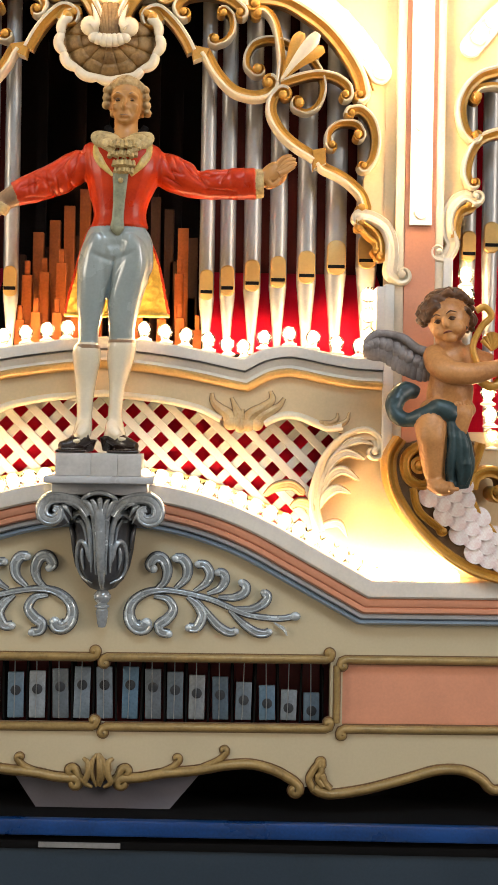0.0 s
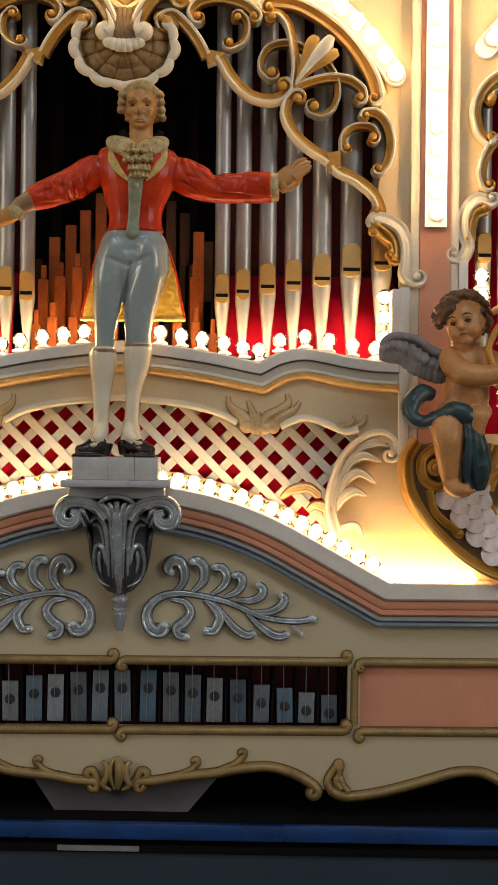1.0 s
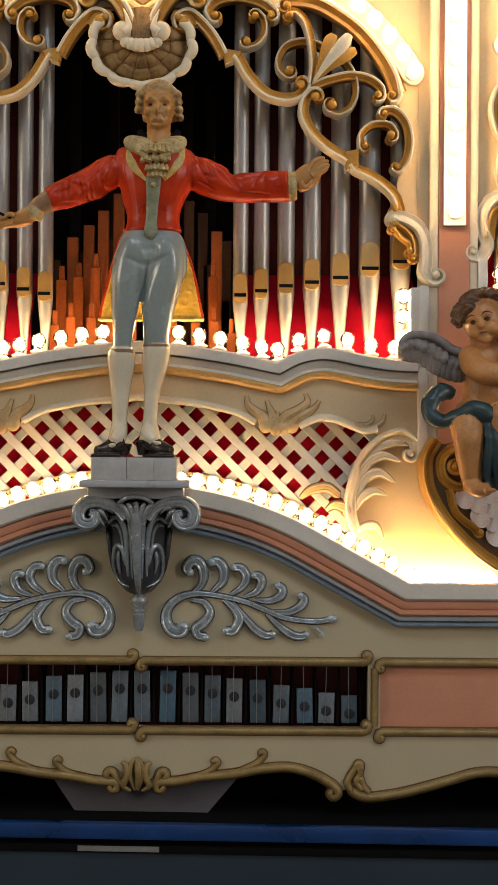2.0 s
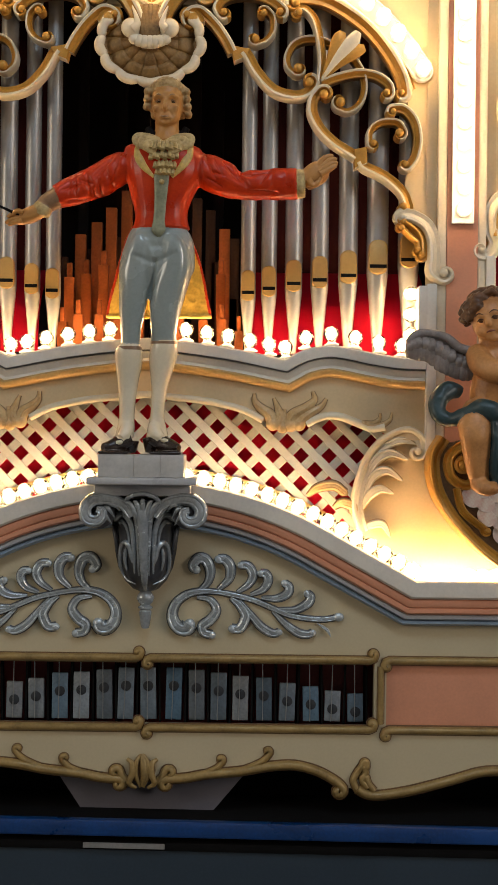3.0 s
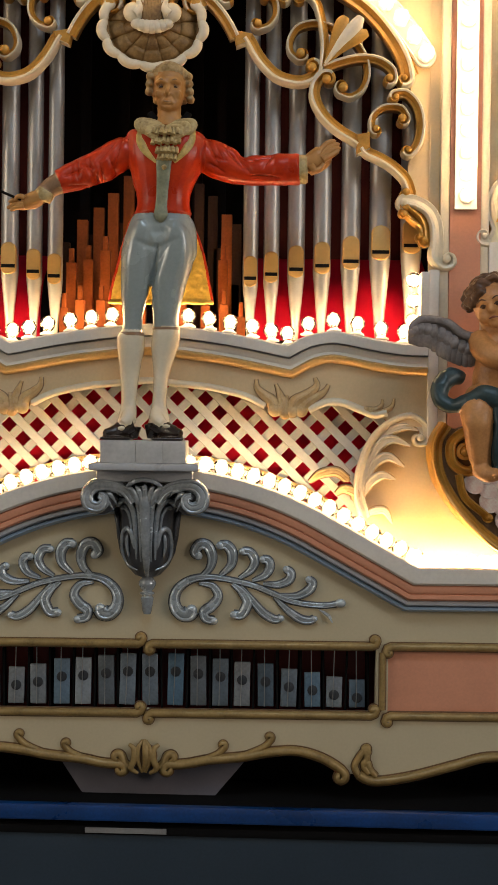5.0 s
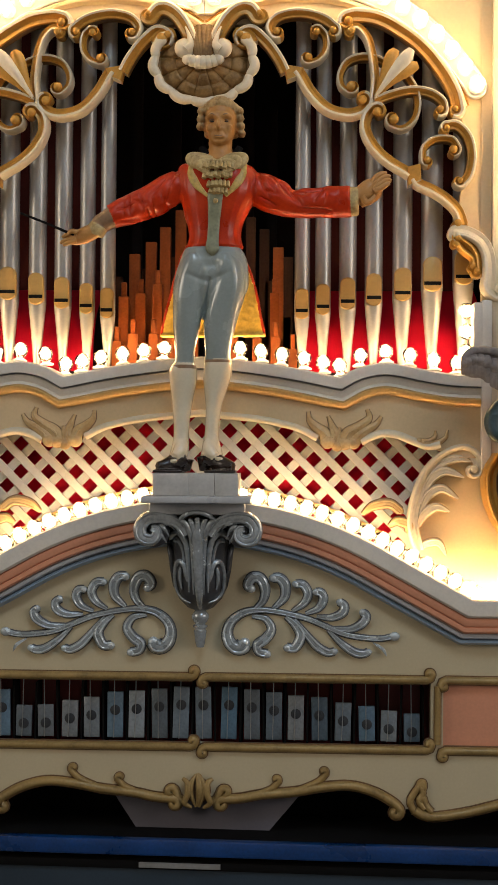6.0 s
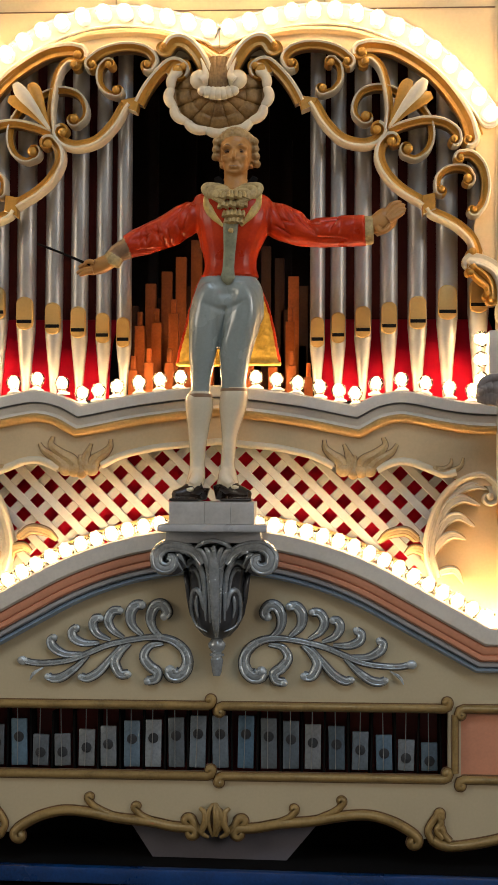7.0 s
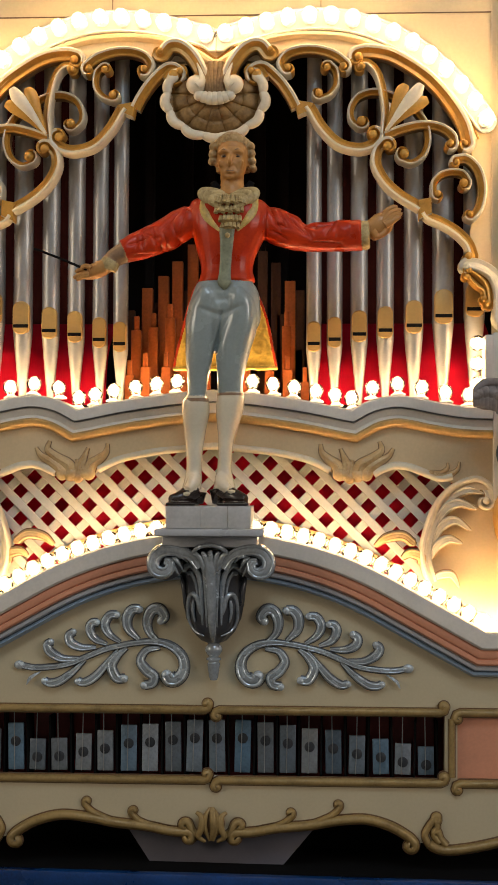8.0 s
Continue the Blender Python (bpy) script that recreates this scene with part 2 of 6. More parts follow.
def ball(bm, c, r, seg=12, mi=0, scale=(1, 1, 1)):
    vs = bmesh.ops.create_uvsphere(bm, u_segments=seg, v_segments=max(6, seg // 2 + 1), radius=r)["verts"]
    bmesh.ops.scale(bm, vec=scale, verts=vs)
    bmesh.ops.translate(bm, vec=c, verts=vs)
    for f in {f for v in vs for f in v.link_faces}:
        f.material_index = mi
    return vs


def lathe(bm, profile, c, sides=20, mi=0, axis="z"):
    """Rings of (radius, height) about an upright line at c (or one that points to the viewer, axis 'y')."""
    rings = []
    for r, h in profile:
        ring = []
        for k in range(sides):
            a = 2 * math.pi * k / sides
            o = (r * math.cos(a), r * math.sin(a), h) if axis == "z" else (r * math.cos(a), -h, r * math.sin(a))
            ring.append(bm.verts.new(Vector(c) + Vector(o)))
        rings.append(ring)
    for i in range(len(rings) - 1):
        for k in range(sides):
            bm.faces.new((rings[i][k], rings[i][(k + 1) % sides], rings[i + 1][(k + 1) % sides], rings[i + 1][k])).material_index = mi
    bm.faces.new(rings[0]).material_index = mi
    bm.faces.new(rings[-1]).material_index = mi
    return bm


def resample(path, step):
    """Points at even steps along a line, with their directions."""
    out, left = [], step / 2
    for a, b in zip(path, path[1:]):
        a, b = Vector(a), Vector(b)
        L = (b - a).length
        while left <= L and L > 0:
            out.append((a + (b - a) * (left / L), (b - a).normalized()))
            left += step
        left -= L
    return out


# ---- hall ----
def wall(name, *b):
    solid(name, boxed(*b), PLASTER, "plain pale plaster hall wall", "wall", kind="structure")


solid("floor", boxed(-5, 5, -7.2, 1.4, -0.1, 0), FLOORING, "dark grey hall floor", "floor", kind="structure")
solid("ceiling", boxed(-5, 5, -7.2, 1.4, 4.6, 4.7), PLASTER, "plain pale hall ceiling", "ceiling", kind="structure")
wall("wall_west", -5.2, -5, -7.2, 1.4, 0, 4.6)
wall("wall_east", 5, 5.2, -7.2, 1.4, 0, 4.6)
wall("wall_north", -5, 5, 1.2, 1.4, 0, 4.6)
wall("wall_south", -5, 5, -7.2, -7.0, 0, 4.6)

def opening_frame(name, label, centre, axis, w, h):
    """Four plain boards added round an unseen wall or ceiling lamp; nothing is cut."""
    fr = thing(name, label, "window", kind="structure")
    for a, b, c, d in ((-w / 2 - 0.08, w / 2 + 0.08, h / 2 + 0.005, h / 2 + 0.08), (-w / 2 - 0.08, w / 2 + 0.08, -h / 2 - 0.08, -h / 2 - 0.005), (-w / 2 - 0.08, -w / 2 - 0.005, -h / 2, h / 2), (w / 2 + 0.005, w / 2 + 0.08, -h / 2, h / 2)):
        x, y, z = centre
        if axis == "x":
            bm = boxed(x - 0.03, x + 0.03, y + a, y + b, z + c, z + d)
        else:
            bm = boxed(x + a, x + b, y + c, y + d, z - 0.03, z + 0.03)
        part("frame_board", bm, WHITE, fr)


opening_frame("added_frame_1", "plain white frame added round an unseen hall lamp", (-4.97, -3.0, 2.7), "x", 2.2, 1.8)
opening_frame("added_frame_2", "plain white frame added round an unseen hall lamp", (4.97, -3.2, 2.7), "x", 2.2, 1.8)
opening_frame("added_frame_3", "plain white frame added round the unseen skylight lamp", (0.6, -2.6, 4.57), "z", 1.8, 1.4)

# ---- organ case, lower front ----
AX = 1.15
arch_half = [(0.0, 0.0)] + [(0.858 * math.sin(a), 0.858 * (math.cos(a) - 1)) for a in [radians(28 * k / 16) for k in range(1, 17)]]
z_apex = 1.502
kink = (0.619, 1.282)
arch_r = [(x, z_apex + z) for x, z in arch_half] + [kink, (AX, kink[1])]
arch = mirror(arch_r[:0:-1]) + arch_r

pediment = thing("arched_cornice", "arched cornice moulding painted grey-white, salmon and blue", "cornice", kind="structure")
part("white_band", sweep(bmesh.new(), arch, [(0, 0.07), (0, -0.055), (-0.003, -0.060), (-0.036, -0.060), (-0.041, -0.054), (-0.041, 0.07)]), GREYWHITE, pediment, "grey-white cornice band", 30)
part("salmon_band", sweep(bmesh.new(), arch, [(-0.041, -0.047), (-0.044, -0.052), (-0.054, -0.052), (-0.060, -0.049), (-0.062, -0.045), (-0.064, -0.048), (-0.073, -0.048), (-0.077, -0.042), (-0.077, 0.0), (-0.041, 0.0)]), PINK, pediment, "salmon-pink hollow band", 30)
part("grey_bead", sweep(bmesh.new(), arch, [(-0.077, -0.034), (-0.081, -0.040), (-0.088, -0.038), (-0.092, -0.026), (-0.092, 0.0), (-0.077, 0.0)]), GREYPAINT, pediment, "pale grey bead", 30)
part("blue_bead", sweep(bmesh.new(), arch, [(-0.092, -0.018), (-0.094, -0.026), (-0.100, -0.028), (-0.105, -0.018), (-0.107, 0.0), (-0.092, 0.0)]), BLUEGREY, pediment, "blue-grey lower bead", 30)

FT, FB, PX = 1.093, 0.933, 0.543  # glockenspiel opening: top and bottom beads, end post
valance_r = curve([(0.0, 0.815)] + [(0.086, 0.816), (0.148, 0.827), (0.220, 0.834), (0.288, 0.846), (0.349, 0.850), (0.405, 0.836), (0.447, 0.813), (0.461, 0.799)], 5)
valance_r += curve([(0.495, 0.797), (0.514, 0.786), (0.547, 0.783), (0.623, 0.796), (0.718, 0.822), (0.782, 0.840), (0.841, 0.840), (0.885, 0.820), (0.904, 0.800), (0.927, 0.795), (1.019, 0.803)], 5)
valance_r[-1] = (AX, valance_r[-1][1])
valance = mirror(valance_r[:0:-1]) + valance_r

fascia = thing("organ_front", "stone-cream painted organ front board with an opening", "organ front", kind="structure")
low_arch = offset(arch, -0.095)
part("upper_board", band(bmesh.new(), low_arch, [(x, FT - 0.006) for x, z in low_arch], 0.0, 0.03), FASCIA, fascia)
part("lower_board", band(bmesh.new(), [(x, FB + 0.006) for x, z in valance], valance, 0.0, 0.03), FASCIA, fascia)
for s in (1, -1):
    a, b = sorted((s * (PX - 0.012), s * (PX + 0.016)))
    part("end_post", boxed(a, b, 0.0, 0.03, FB + 0.006, FT - 0.006), FASCIA, fascia)
    a, b = sorted((s * (PX + 0.016), s * AX))
    part("salmon_panel", boxed(a, b, 0.008, 0.03, FB + 0.006, FT - 0.006), PINK, fascia, "plain salmon-pink painted panel")

bead_prof = [(-0.009, 0.004), (-0.009, -0.006), (-0.005, -0.012), (0.001, -0.014), (0.006, -0.011), (0.009, -0.005), (0.009, 0.004)]
trim = thing("gilt_opening_frame", "thin worn-gold bead framing the bell bar opening", "moulding")


def bead(path, r0=0.0, side0=1, r1=0.0, side1=1, mat_=None, scale=1.0, owner=None, name="bead", turns=0.8):
    if r1:
        path = curl(path, side1, r1, turns)
    if r0:
        path = curl(path[::-1], side0, r0, turns)[::-1]
    bm = sweep(bmesh.new(), path, [(o * scale, y * scale) for o, y in bead_prof])
    sweep(bm, path, [(-0.0115 * scale, 0.003), (-0.0110 * scale, -0.003), (0.0110 * scale, -0.003), (0.0115 * scale, 0.003)], [1] * 4)
    return part(name, bm, [mat_ or OLDGOLD, BRONZE], owner or trim, "", 60)


for z in (FT, FB):
    for x0, x1 in ((-AX, -0.556), (-0.532, -0.007), (0.005, 0.532), (0.554, AX)):
        p = [(x0, z - 0.012), (x0 + 0.003, z - 0.004), (x0 + 0.012, z)] if x0 > -1 else [(x0, z)]
        p += [((x0 + x1) / 2, z)]
        p += [(x1 - 0.012, z), (x1 - 0.003, z + 0.004), (x1, z + 0.012)] if x1 < 1 else [(x1, z)]
        bead(p, 0.005 if x0 > -1 else 0, 1, 0.005 if x1 < 1 else 0, 1)
for s in (1, -1):
    bead([(s * (PX + 0.003), FB + 0.014), (s * (PX + 0.003), FT - 0.014)], scale=0.8)

# gold lower edge of the valance
apron = thing("gilt_valance_edge", "scalloped worn-gold carved edging along the front board", "moulding")
cut = [i for i, q in enumerate(valance_r) if q[0] > 0.478][0]
for s in (1, -1):
    f = (lambda p: p) if s > 0 else mirror
    bead(f([q for q in valance_r[3:cut]]), 0.012, s, 0.012, -s, scale=1.15, owner=apron)
    bead(f([q for q in valance_r[cut:]]), 0, 1, 0, 1, scale=1.15, owner=apron)
    for p in ([(0.095, 0.820), (0.136, 0.828), (0.168, 0.840), (0.185, 0.856)], [(0.220, 0.835), (0.252, 0.847), (0.278, 0.860), (0.293, 0.876)]):
        bead(f(curve(p, 5)), 0, 1, 0.0075, s, scale=0.78, owner=apron, name="offshoot", turns=0.65)
    for p, q in (([(0.495, 0.793), (0.485, 0.815), (0.492, 0.833), (0.506, 0.853)], -1), ([(0.518, 0.800), (0.506, 0.818), (0.513, 0.836), (0.506, 0.853)], -1), ([(0.534, 0.794), (0.521, 0.808), (0.516, 0.823)], 1)):
        bead(f(curve(p, 6)), 0, 1, 0.007, q * s, scale=0.85, owner=apron, name="leaf_curl")
# disc in dark paint, so the grooves between the lobes look shaded
part("cartouche_back", lathe(bmesh.new(), [(0.030, 0.0), (0.030, 0.004), (0.024, 0.010)], (0, 0.0, 0.834), 24, axis="y"), BRONZE, apron, "bronze-brown ground painted dark for the shaded cartouche grooves")


def lobe(path, w):
    p = curve(path, 5)
    n = len(p) - 1
    bm = tube(bmesh.new(), [(x, -0.012 - 0.008 * math.sin(math.pi * i / n), z) for i, (x, z) in enumerate(p)], [w * (0.35 + 0.65 * math.sin(math.pi * min(1, 0.12 + i / n * 0.80))) for i in range(n + 1)], 10, 0, 0.9)
    part("cartouche_lobe", bm, OLDGOLD, apron, "", 60)


lobe([(0.0, 0.874), (0.004, 0.850), (0.005, 0.825), (0.0, 0.800)], 0.0085)
for s in (1, -1):
    lobe([(s * 0.004, 0.872), (s * 0.013, 0.855), (s * 0.014, 0.828), (s * 0.004, 0.798)], 0.0055)
    lobe([(s * 0.034, 0.862), (s * 0.023, 0.853), (s * 0.022, 0.830), (s * 0.029, 0.808), (s * 0.014, 0.796)], 0.0075)
for s in (1, -1):
    bead([(s * 0.034, 0.808), (s * 0.046, 0.818), (s * 0.052, 0.834)], 0, 1, 0.011, -s, owner=apron, name="cartouche_curl")

# bell bars in their dark box
bells = thing("bell_bar_box", "dark red box with hanging flat metal bell bars", "glockenspiel")
part("back_board", boxed(-PX, PX, 0.10, 0.115, FB - 0.03, FT + 0.03), BOXRED, bells)
for z in (FB - 0.03, FT + 0.012):
    part("shelf", boxed(-PX, PX, 0.032, 0.10, z, z + 0.016), BOXRED, bells)
for s in (1, -1):
    part("box_side", boxed(s * PX - 0.008, s * PX + 0.008, 0.032, 0.10, FB - 0.012, FT + 0.012), BOXRED, bells)
bar_tops = [(-0.571, 1.029), (-0.518, 1.037), (-0.463, 1.051), (-0.412, 1.015), (-0.361, 1.017), (-0.304, 1.028), (-0.253, 1.036), (-0.198, 1.049), (-0.148, 1.052), (-0.094, 1.058), (-0.044, 1.063), (0.008, 1.063), (0.068, 1.064), (0.121, 1.059), (0.172, 1.053), (0.223, 1.046), (0.278, 1.043), (0.332, 1.031), (0.387, 1.024), (0.438, 1.014), (0.491, 1.008)]
for k, (x, z1) in enumerate(bar_tops):
    if abs(x) > PX - 0.022:
        continue
    z0 = FB + 0.010
    tilt = 0.022 * math.sin(k * 2.7)
    bm = boxed(-0.0185, 0.0185, -0.004, 0.004, z0 - (z0 + z1) / 2, z1 - (z0 + z1) / 2, 0.0015)
    bar = part("bell_bar", bm, BARMETAL, bells)
    bar.matrix_basis = pose(x, 0.045, (z0 + z1) / 2, 0, math.degrees(tilt), 5 * math.sin(k * 1.9))
    hz = (z1 - z0) / 2 - 0.042
    bm = lathe(bmesh.new(), [(0.0120, 0), (0.0120, 0.002), (0.0095, 0.0032), (0.003, 0.0036)], (0, -0.004, hz), 14, axis="y")
    part("damper_screw", bm, STEEL, bar)
    part("hanging_wire", tube(bmesh.new(), [(-0.002, -0.008, FT + 0.006 - (z0 + z1) / 2), (-0.002, -0.0085, hz), (-0.003, -0.007, -(z1 - z0) / 2)], 0.0011, 6), WIRE, bar)
    part("felt_divider", boxed(0.0245, 0.0290, 0.0, 0.05, -0.07, 0.09), BLACK, bar)

# ---- stand below ----
base = thing("organ_stand", "dark slate wheeled stand with a royal blue edge rail", "stand")
base.rotation_euler = (0, 0, radians(-2.4))
part("blue_rail", boxed(-1.6, 1.6, -0.12, -0.09, 0.713, 0.7475, 0.004), BLUE, base, "glossy royal blue edge rail")
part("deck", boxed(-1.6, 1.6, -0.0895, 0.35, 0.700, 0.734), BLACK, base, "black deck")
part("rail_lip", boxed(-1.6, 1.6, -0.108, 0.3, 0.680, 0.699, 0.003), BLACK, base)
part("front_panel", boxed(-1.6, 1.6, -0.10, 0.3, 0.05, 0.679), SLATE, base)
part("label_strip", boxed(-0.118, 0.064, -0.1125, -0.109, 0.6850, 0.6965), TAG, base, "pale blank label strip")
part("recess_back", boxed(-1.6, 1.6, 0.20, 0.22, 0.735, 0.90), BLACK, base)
part("trapezoid_block", band(bmesh.new(), [(-0.228, 0.850), (0.258, 0.850)], [(-0.150, 0.735), (0.162, 0.735)], 0.04, 0.16), LILAC, base, "grey lilac tapered support block")

# ---- bulbs ----


def bulb_mesh(r):
    bm = bmesh.new()
    lathe(bm, [(r * 0.45, -r * 1.25), (r * 0.55, -r * 0.95), (r * 0.86, -r * 0.45), (r * 1.0, 0), (r * 0.93, r * 0.38), (r * 0.7, r * 0.72), (r * 0.38, r * 0.93), (r * 0.05, r)], (0, 0, 0), 16)
    g = finish("glass", bm, CLEAR, 60)
    bm = lathe(bmesh.new(), [(r * 0.8, -r * 1.55), (r * 0.95, -r * 1.5), (r * 0.95, -r * 1.3), (r * 0.6, -r * 1.15), (r * 0.5, -r * 1.0)], (0, 0, 0), 16)
    sock = finish("socket", bm, CERAMIC, 40)
    cores = []
    for m in (CORE_HIGH, CORE_LOW):
        bm = bmesh.new()
        ball(bm, (0, 0, r * 0.05), r * 0.66, 14, 0, (1, 1, 1.05))
        cores.append(finish("filament", bm, m, 60))
    return g, sock, cores


BULB_R = 0.0195
GLASS_ME, SOCKET_ME, CORE_MES = bulb_mesh(BULB_R)


def bulb(x, y, z, group, tilt=(0, 0), scale=1.0, low=False):
    b = thing("light_bulb", "lit warm-white globe bulb in a pale socket", "light bulb", group)
    b.matrix_basis = pose(x, y, z, tilt[0], tilt[1], 0) @ Matrix.Scale(scale, 4)
    for nm, me in (("glass", GLASS_ME), ("filament", CORE_MES[1 if low else 0]), ("socket", SOCKET_ME)):
        o = new(nm, me)
        o.parent = b
    return b


# ---- gallery rail above the lattice ----
rail_r = curve([(0.0, 1.8285)] + [(0.082, 1.822), (0.146, 1.814), (0.206, 1.805), (0.269, 1.793)], 5)[:-1] + [(0.296, 1.787), (0.317, 1.783), (0.340, 1.796)] + curve([(0.360, 1.805), (0.392, 1.813), (0.428, 1.816), (0.470, 1.810), (0.514, 1.801), (0.573, 1.792), (0.627, 1.789)], 5)
rail_r[-1] = (0.640, rail_r[-1][1])
rail = mirror(rail_r[:0:-1]) + rail_r
gallery = thing("gallery_rail", "grey-white gallery rail with gold bead above the lattice", "rail", kind="structure")
part("rail_cap", sweep(bmesh.new(), rail, [(0, 0.10), (0, -0.012), (-0.004, -0.016), (-0.026, -0.016), (-0.028, -0.013), (-0.028, 0.10)]), GREYWHITE, gallery, "", 30)
part("rail_cove", sweep(bmesh.new(), rail, [(-0.0285, 0.03), (-0.0285, -0.006), (-0.031, -0.010), (-0.038, -0.008), (-0.046, -0.003), (-0.054, -0.004), (-0.054, 0.03)]), GREYWHITE, gallery, "", 30)
part("shadow_gap", sweep(bmesh.new(), rail, [(-0.0276, 0.02), (-0.0276, -0.0164), (-0.0283, -0.0164), (-0.0283, 0.02)]), DARKSILVER, gallery, "dark joint under the cap", 30)
part("gold_bead", sweep(bmesh.new(), rail, [(-0.053, 0.02), (-0.053, -0.011), (-0.057, -0.017), (-0.065, -0.016), (-0.071, -0.007), (-0.073, 0.0), (-0.073, 0.02)]), SOFTGOLD, gallery, "gold painted bead", 60)
lat_top_r = curve([(0.0, 1.694)] + [(0.081, 1.687), (0.174, 1.671), (0.250, 1.653), (0.289, 1.629), (0.331, 1.625), (0.367, 1.646), (0.406, 1.654), (0.454, 1.649), (0.504, 1.633), (0.536, 1.620)], 4)
lat_top_r += [(0.59, 1.60), (0.66, 1.60)]


def rail_z(x):
    for a, b in zip(rail_r, rail_r[1:]):
        if a[0] <= x <= b[0]:
            return a[1] + (b[1] - a[1]) * (x - a[0]) / max(1e-6, b[0] - a[0])
    return rail_r[-1][1]


for s in (1, -1):
    f = (lambda p: p) if s > 0 else mirror
    xs = sorted({round(q[0], 4) for q in lat_top_r} | {round(q[0], 4) for q in rail_r})

    def lat_z(x):
        for a, b in zip(lat_top_r, lat_top_r[1:]):
            if a[0] <= x <= b[0]:
                return a[1] + (b[1] - a[1]) * (x - a[0]) / max(1e-6, b[0] - a[0])
        return lat_top_r[-1][1]
    xs = [x for x in xs if x <= 0.64]
    part("gallery_board", band(bmesh.new(), f([(x, rail_z(x) - 0.05) for x in xs]), f([(x, lat_z(x)) for x in xs]), 0.004, 0.03), GALLERY, gallery, "tan cream painted board under the rail")

# lattice and the red cloth behind it
lattice = thing("lattice_screen", "diagonal white wooden lattice before red cloth", "lattice")
part("red_cloth", boxed(-0.62, 0.62, 0.078, 0.082, 1.28, 1.76), REDCLOTH, lattice, "red cloth backing")
U0, V0, PITCH = 0.162 + 1.627, 0.162 - 1.627, 0.0655
XL, Z0, Z1 = 0.60, 1.30, 1.75
for fam in (0, 1):
    for k in range(-26, 27):
        c = (U0 if fam == 0 else V0) + (k + 0.5) * PITCH
        if fam == 0:
            lo, hi = max(-XL, c - Z1), min(XL, c - Z0)
            q = [(lo, c - lo), (hi, c - hi)]
        else:
            lo, hi = max(-XL, c + Z0), min(XL, c + Z1)
            q = [(lo, lo - c), (hi, hi - c)]
        if hi - lo < 0.03:
            continue
        y = 0.050 if fam == 0 else 0.0575
        w = 0.0100
        part("slat", sweep(bmesh.new(), q, [(-w, y + 0.0035), (-w, y - 0.002), (-w + 0.0015, y - 0.003), (w - 0.0015, y - 0.003), (w, y - 0.002), (w, y + 0.0035)]), SLAT, lattice, "", 30)

# low moulding that closes the lattice behind the bulbs
for s in (1, -1):
    sill = [(s * x, z) for x, z in offset(arch_r[:17], 0.024) if x > 0.085]
    part("lattice_sill", sweep(bmesh.new(), sill, [(-0.010, 0.046), (-0.010, 0.030), (-0.004, 0.026), (0.004, 0.026), (0.008, 0.030), (0.008, 0.046)]), SOFTGOLD, lattice, "soft gold moulding along the foot", 50)

# bulbs along rail and cornice
for s in (1, -1):
    for x0, dz in ((0.040, 0), (0.088, 0), (0.136, 0), (0.185, 0), (0.236, 0), (0.280, 0), (0.318, 0), (0.366, 0), (0.424, 0), (0.480, 0), (0.534, 0), (0.588, 0)):
        bulb(s * x0, 0.022, rail_z(x0) + BULB_R * 1.44, "bulbs along the gallery rail", (6 * math.sin(x0 * 90), 5 * math.sin(x0 * 170 + s)), 0.92)
    for k in range(3):
        bulb(s * 0.610, 0.03, 1.845 + 0.047 * k, "bulbs on the side block", (0, s * -90))
for i, (q, t) in enumerate(resample(offset(arch, 0.021), 0.0375)):
    if abs(q.x) > 0.615 or abs(q.x) < 0.09:
        continue
    bulb(q.x, -0.030, q.y - 0.006, "bulbs behind the arched cornice", (8 * math.sin(i * 2.3), math.degrees(math.atan2(-t.y, t.x)) + 7 * math.sin(i * 1.7)), 1.06, low=True)
for s in (1, -1):
    for x in (0.634, 0.662, 0.690, 0.718, 0.746, 0.774, 0.802):
        bulb(s * x, -0.020, kink[1] + 0.006, "bulbs behind the arched cornice", (0, 0), 1.12)

# ---- upper case ----
ZTOP = 2.95
upper = thing("organ_upper_front", "cream painted upper organ front with a scalloped opening", "organ front", kind="structure")
opening_r = [(0.0, 2.600), (0.10, 2.603)] + curve([(0.150, 2.588), (0.160, 2.612), (0.182, 2.625), (0.221, 2.630), (0.268, 2.620), (0.301, 2.599)], 4) + curve([(0.319, 2.610), (0.340, 2.622), (0.404, 2.612), (0.479, 2.567), (0.540, 2.504), (0.582, 2.431), (0.594, 2.385)], 4) + curve([(0.599, 2.356), (0.618, 2.311), (0.614, 2.261), (0.599, 2.229), (0.591, 2.185), (0.608, 2.137)], 3) + [(0.621, 2.107), (0.650, 2.068), (0.660, 2.016), (0.665, 1.961), (0.666, 1.897), (0.667, 1.792)]
PIL = 0.662
for s in (1, -1):
    f = (lambda p: p) if s > 0 else mirror
    low, top = [], []
    turned = False
    for x, z in opening_r:
        if x > 0.555 and not turned:
            turned = True
            low += [(x, z)] * 2
            top += [(x, ZTOP), (PIL, ZTOP)]
        low.append((x, z))
        top.append((PIL, z) if turned else (x, ZTOP))
    part("arched_board", band(bmesh.new(), f(low), f(top), 0.022, 0.05), CREAM, upper)
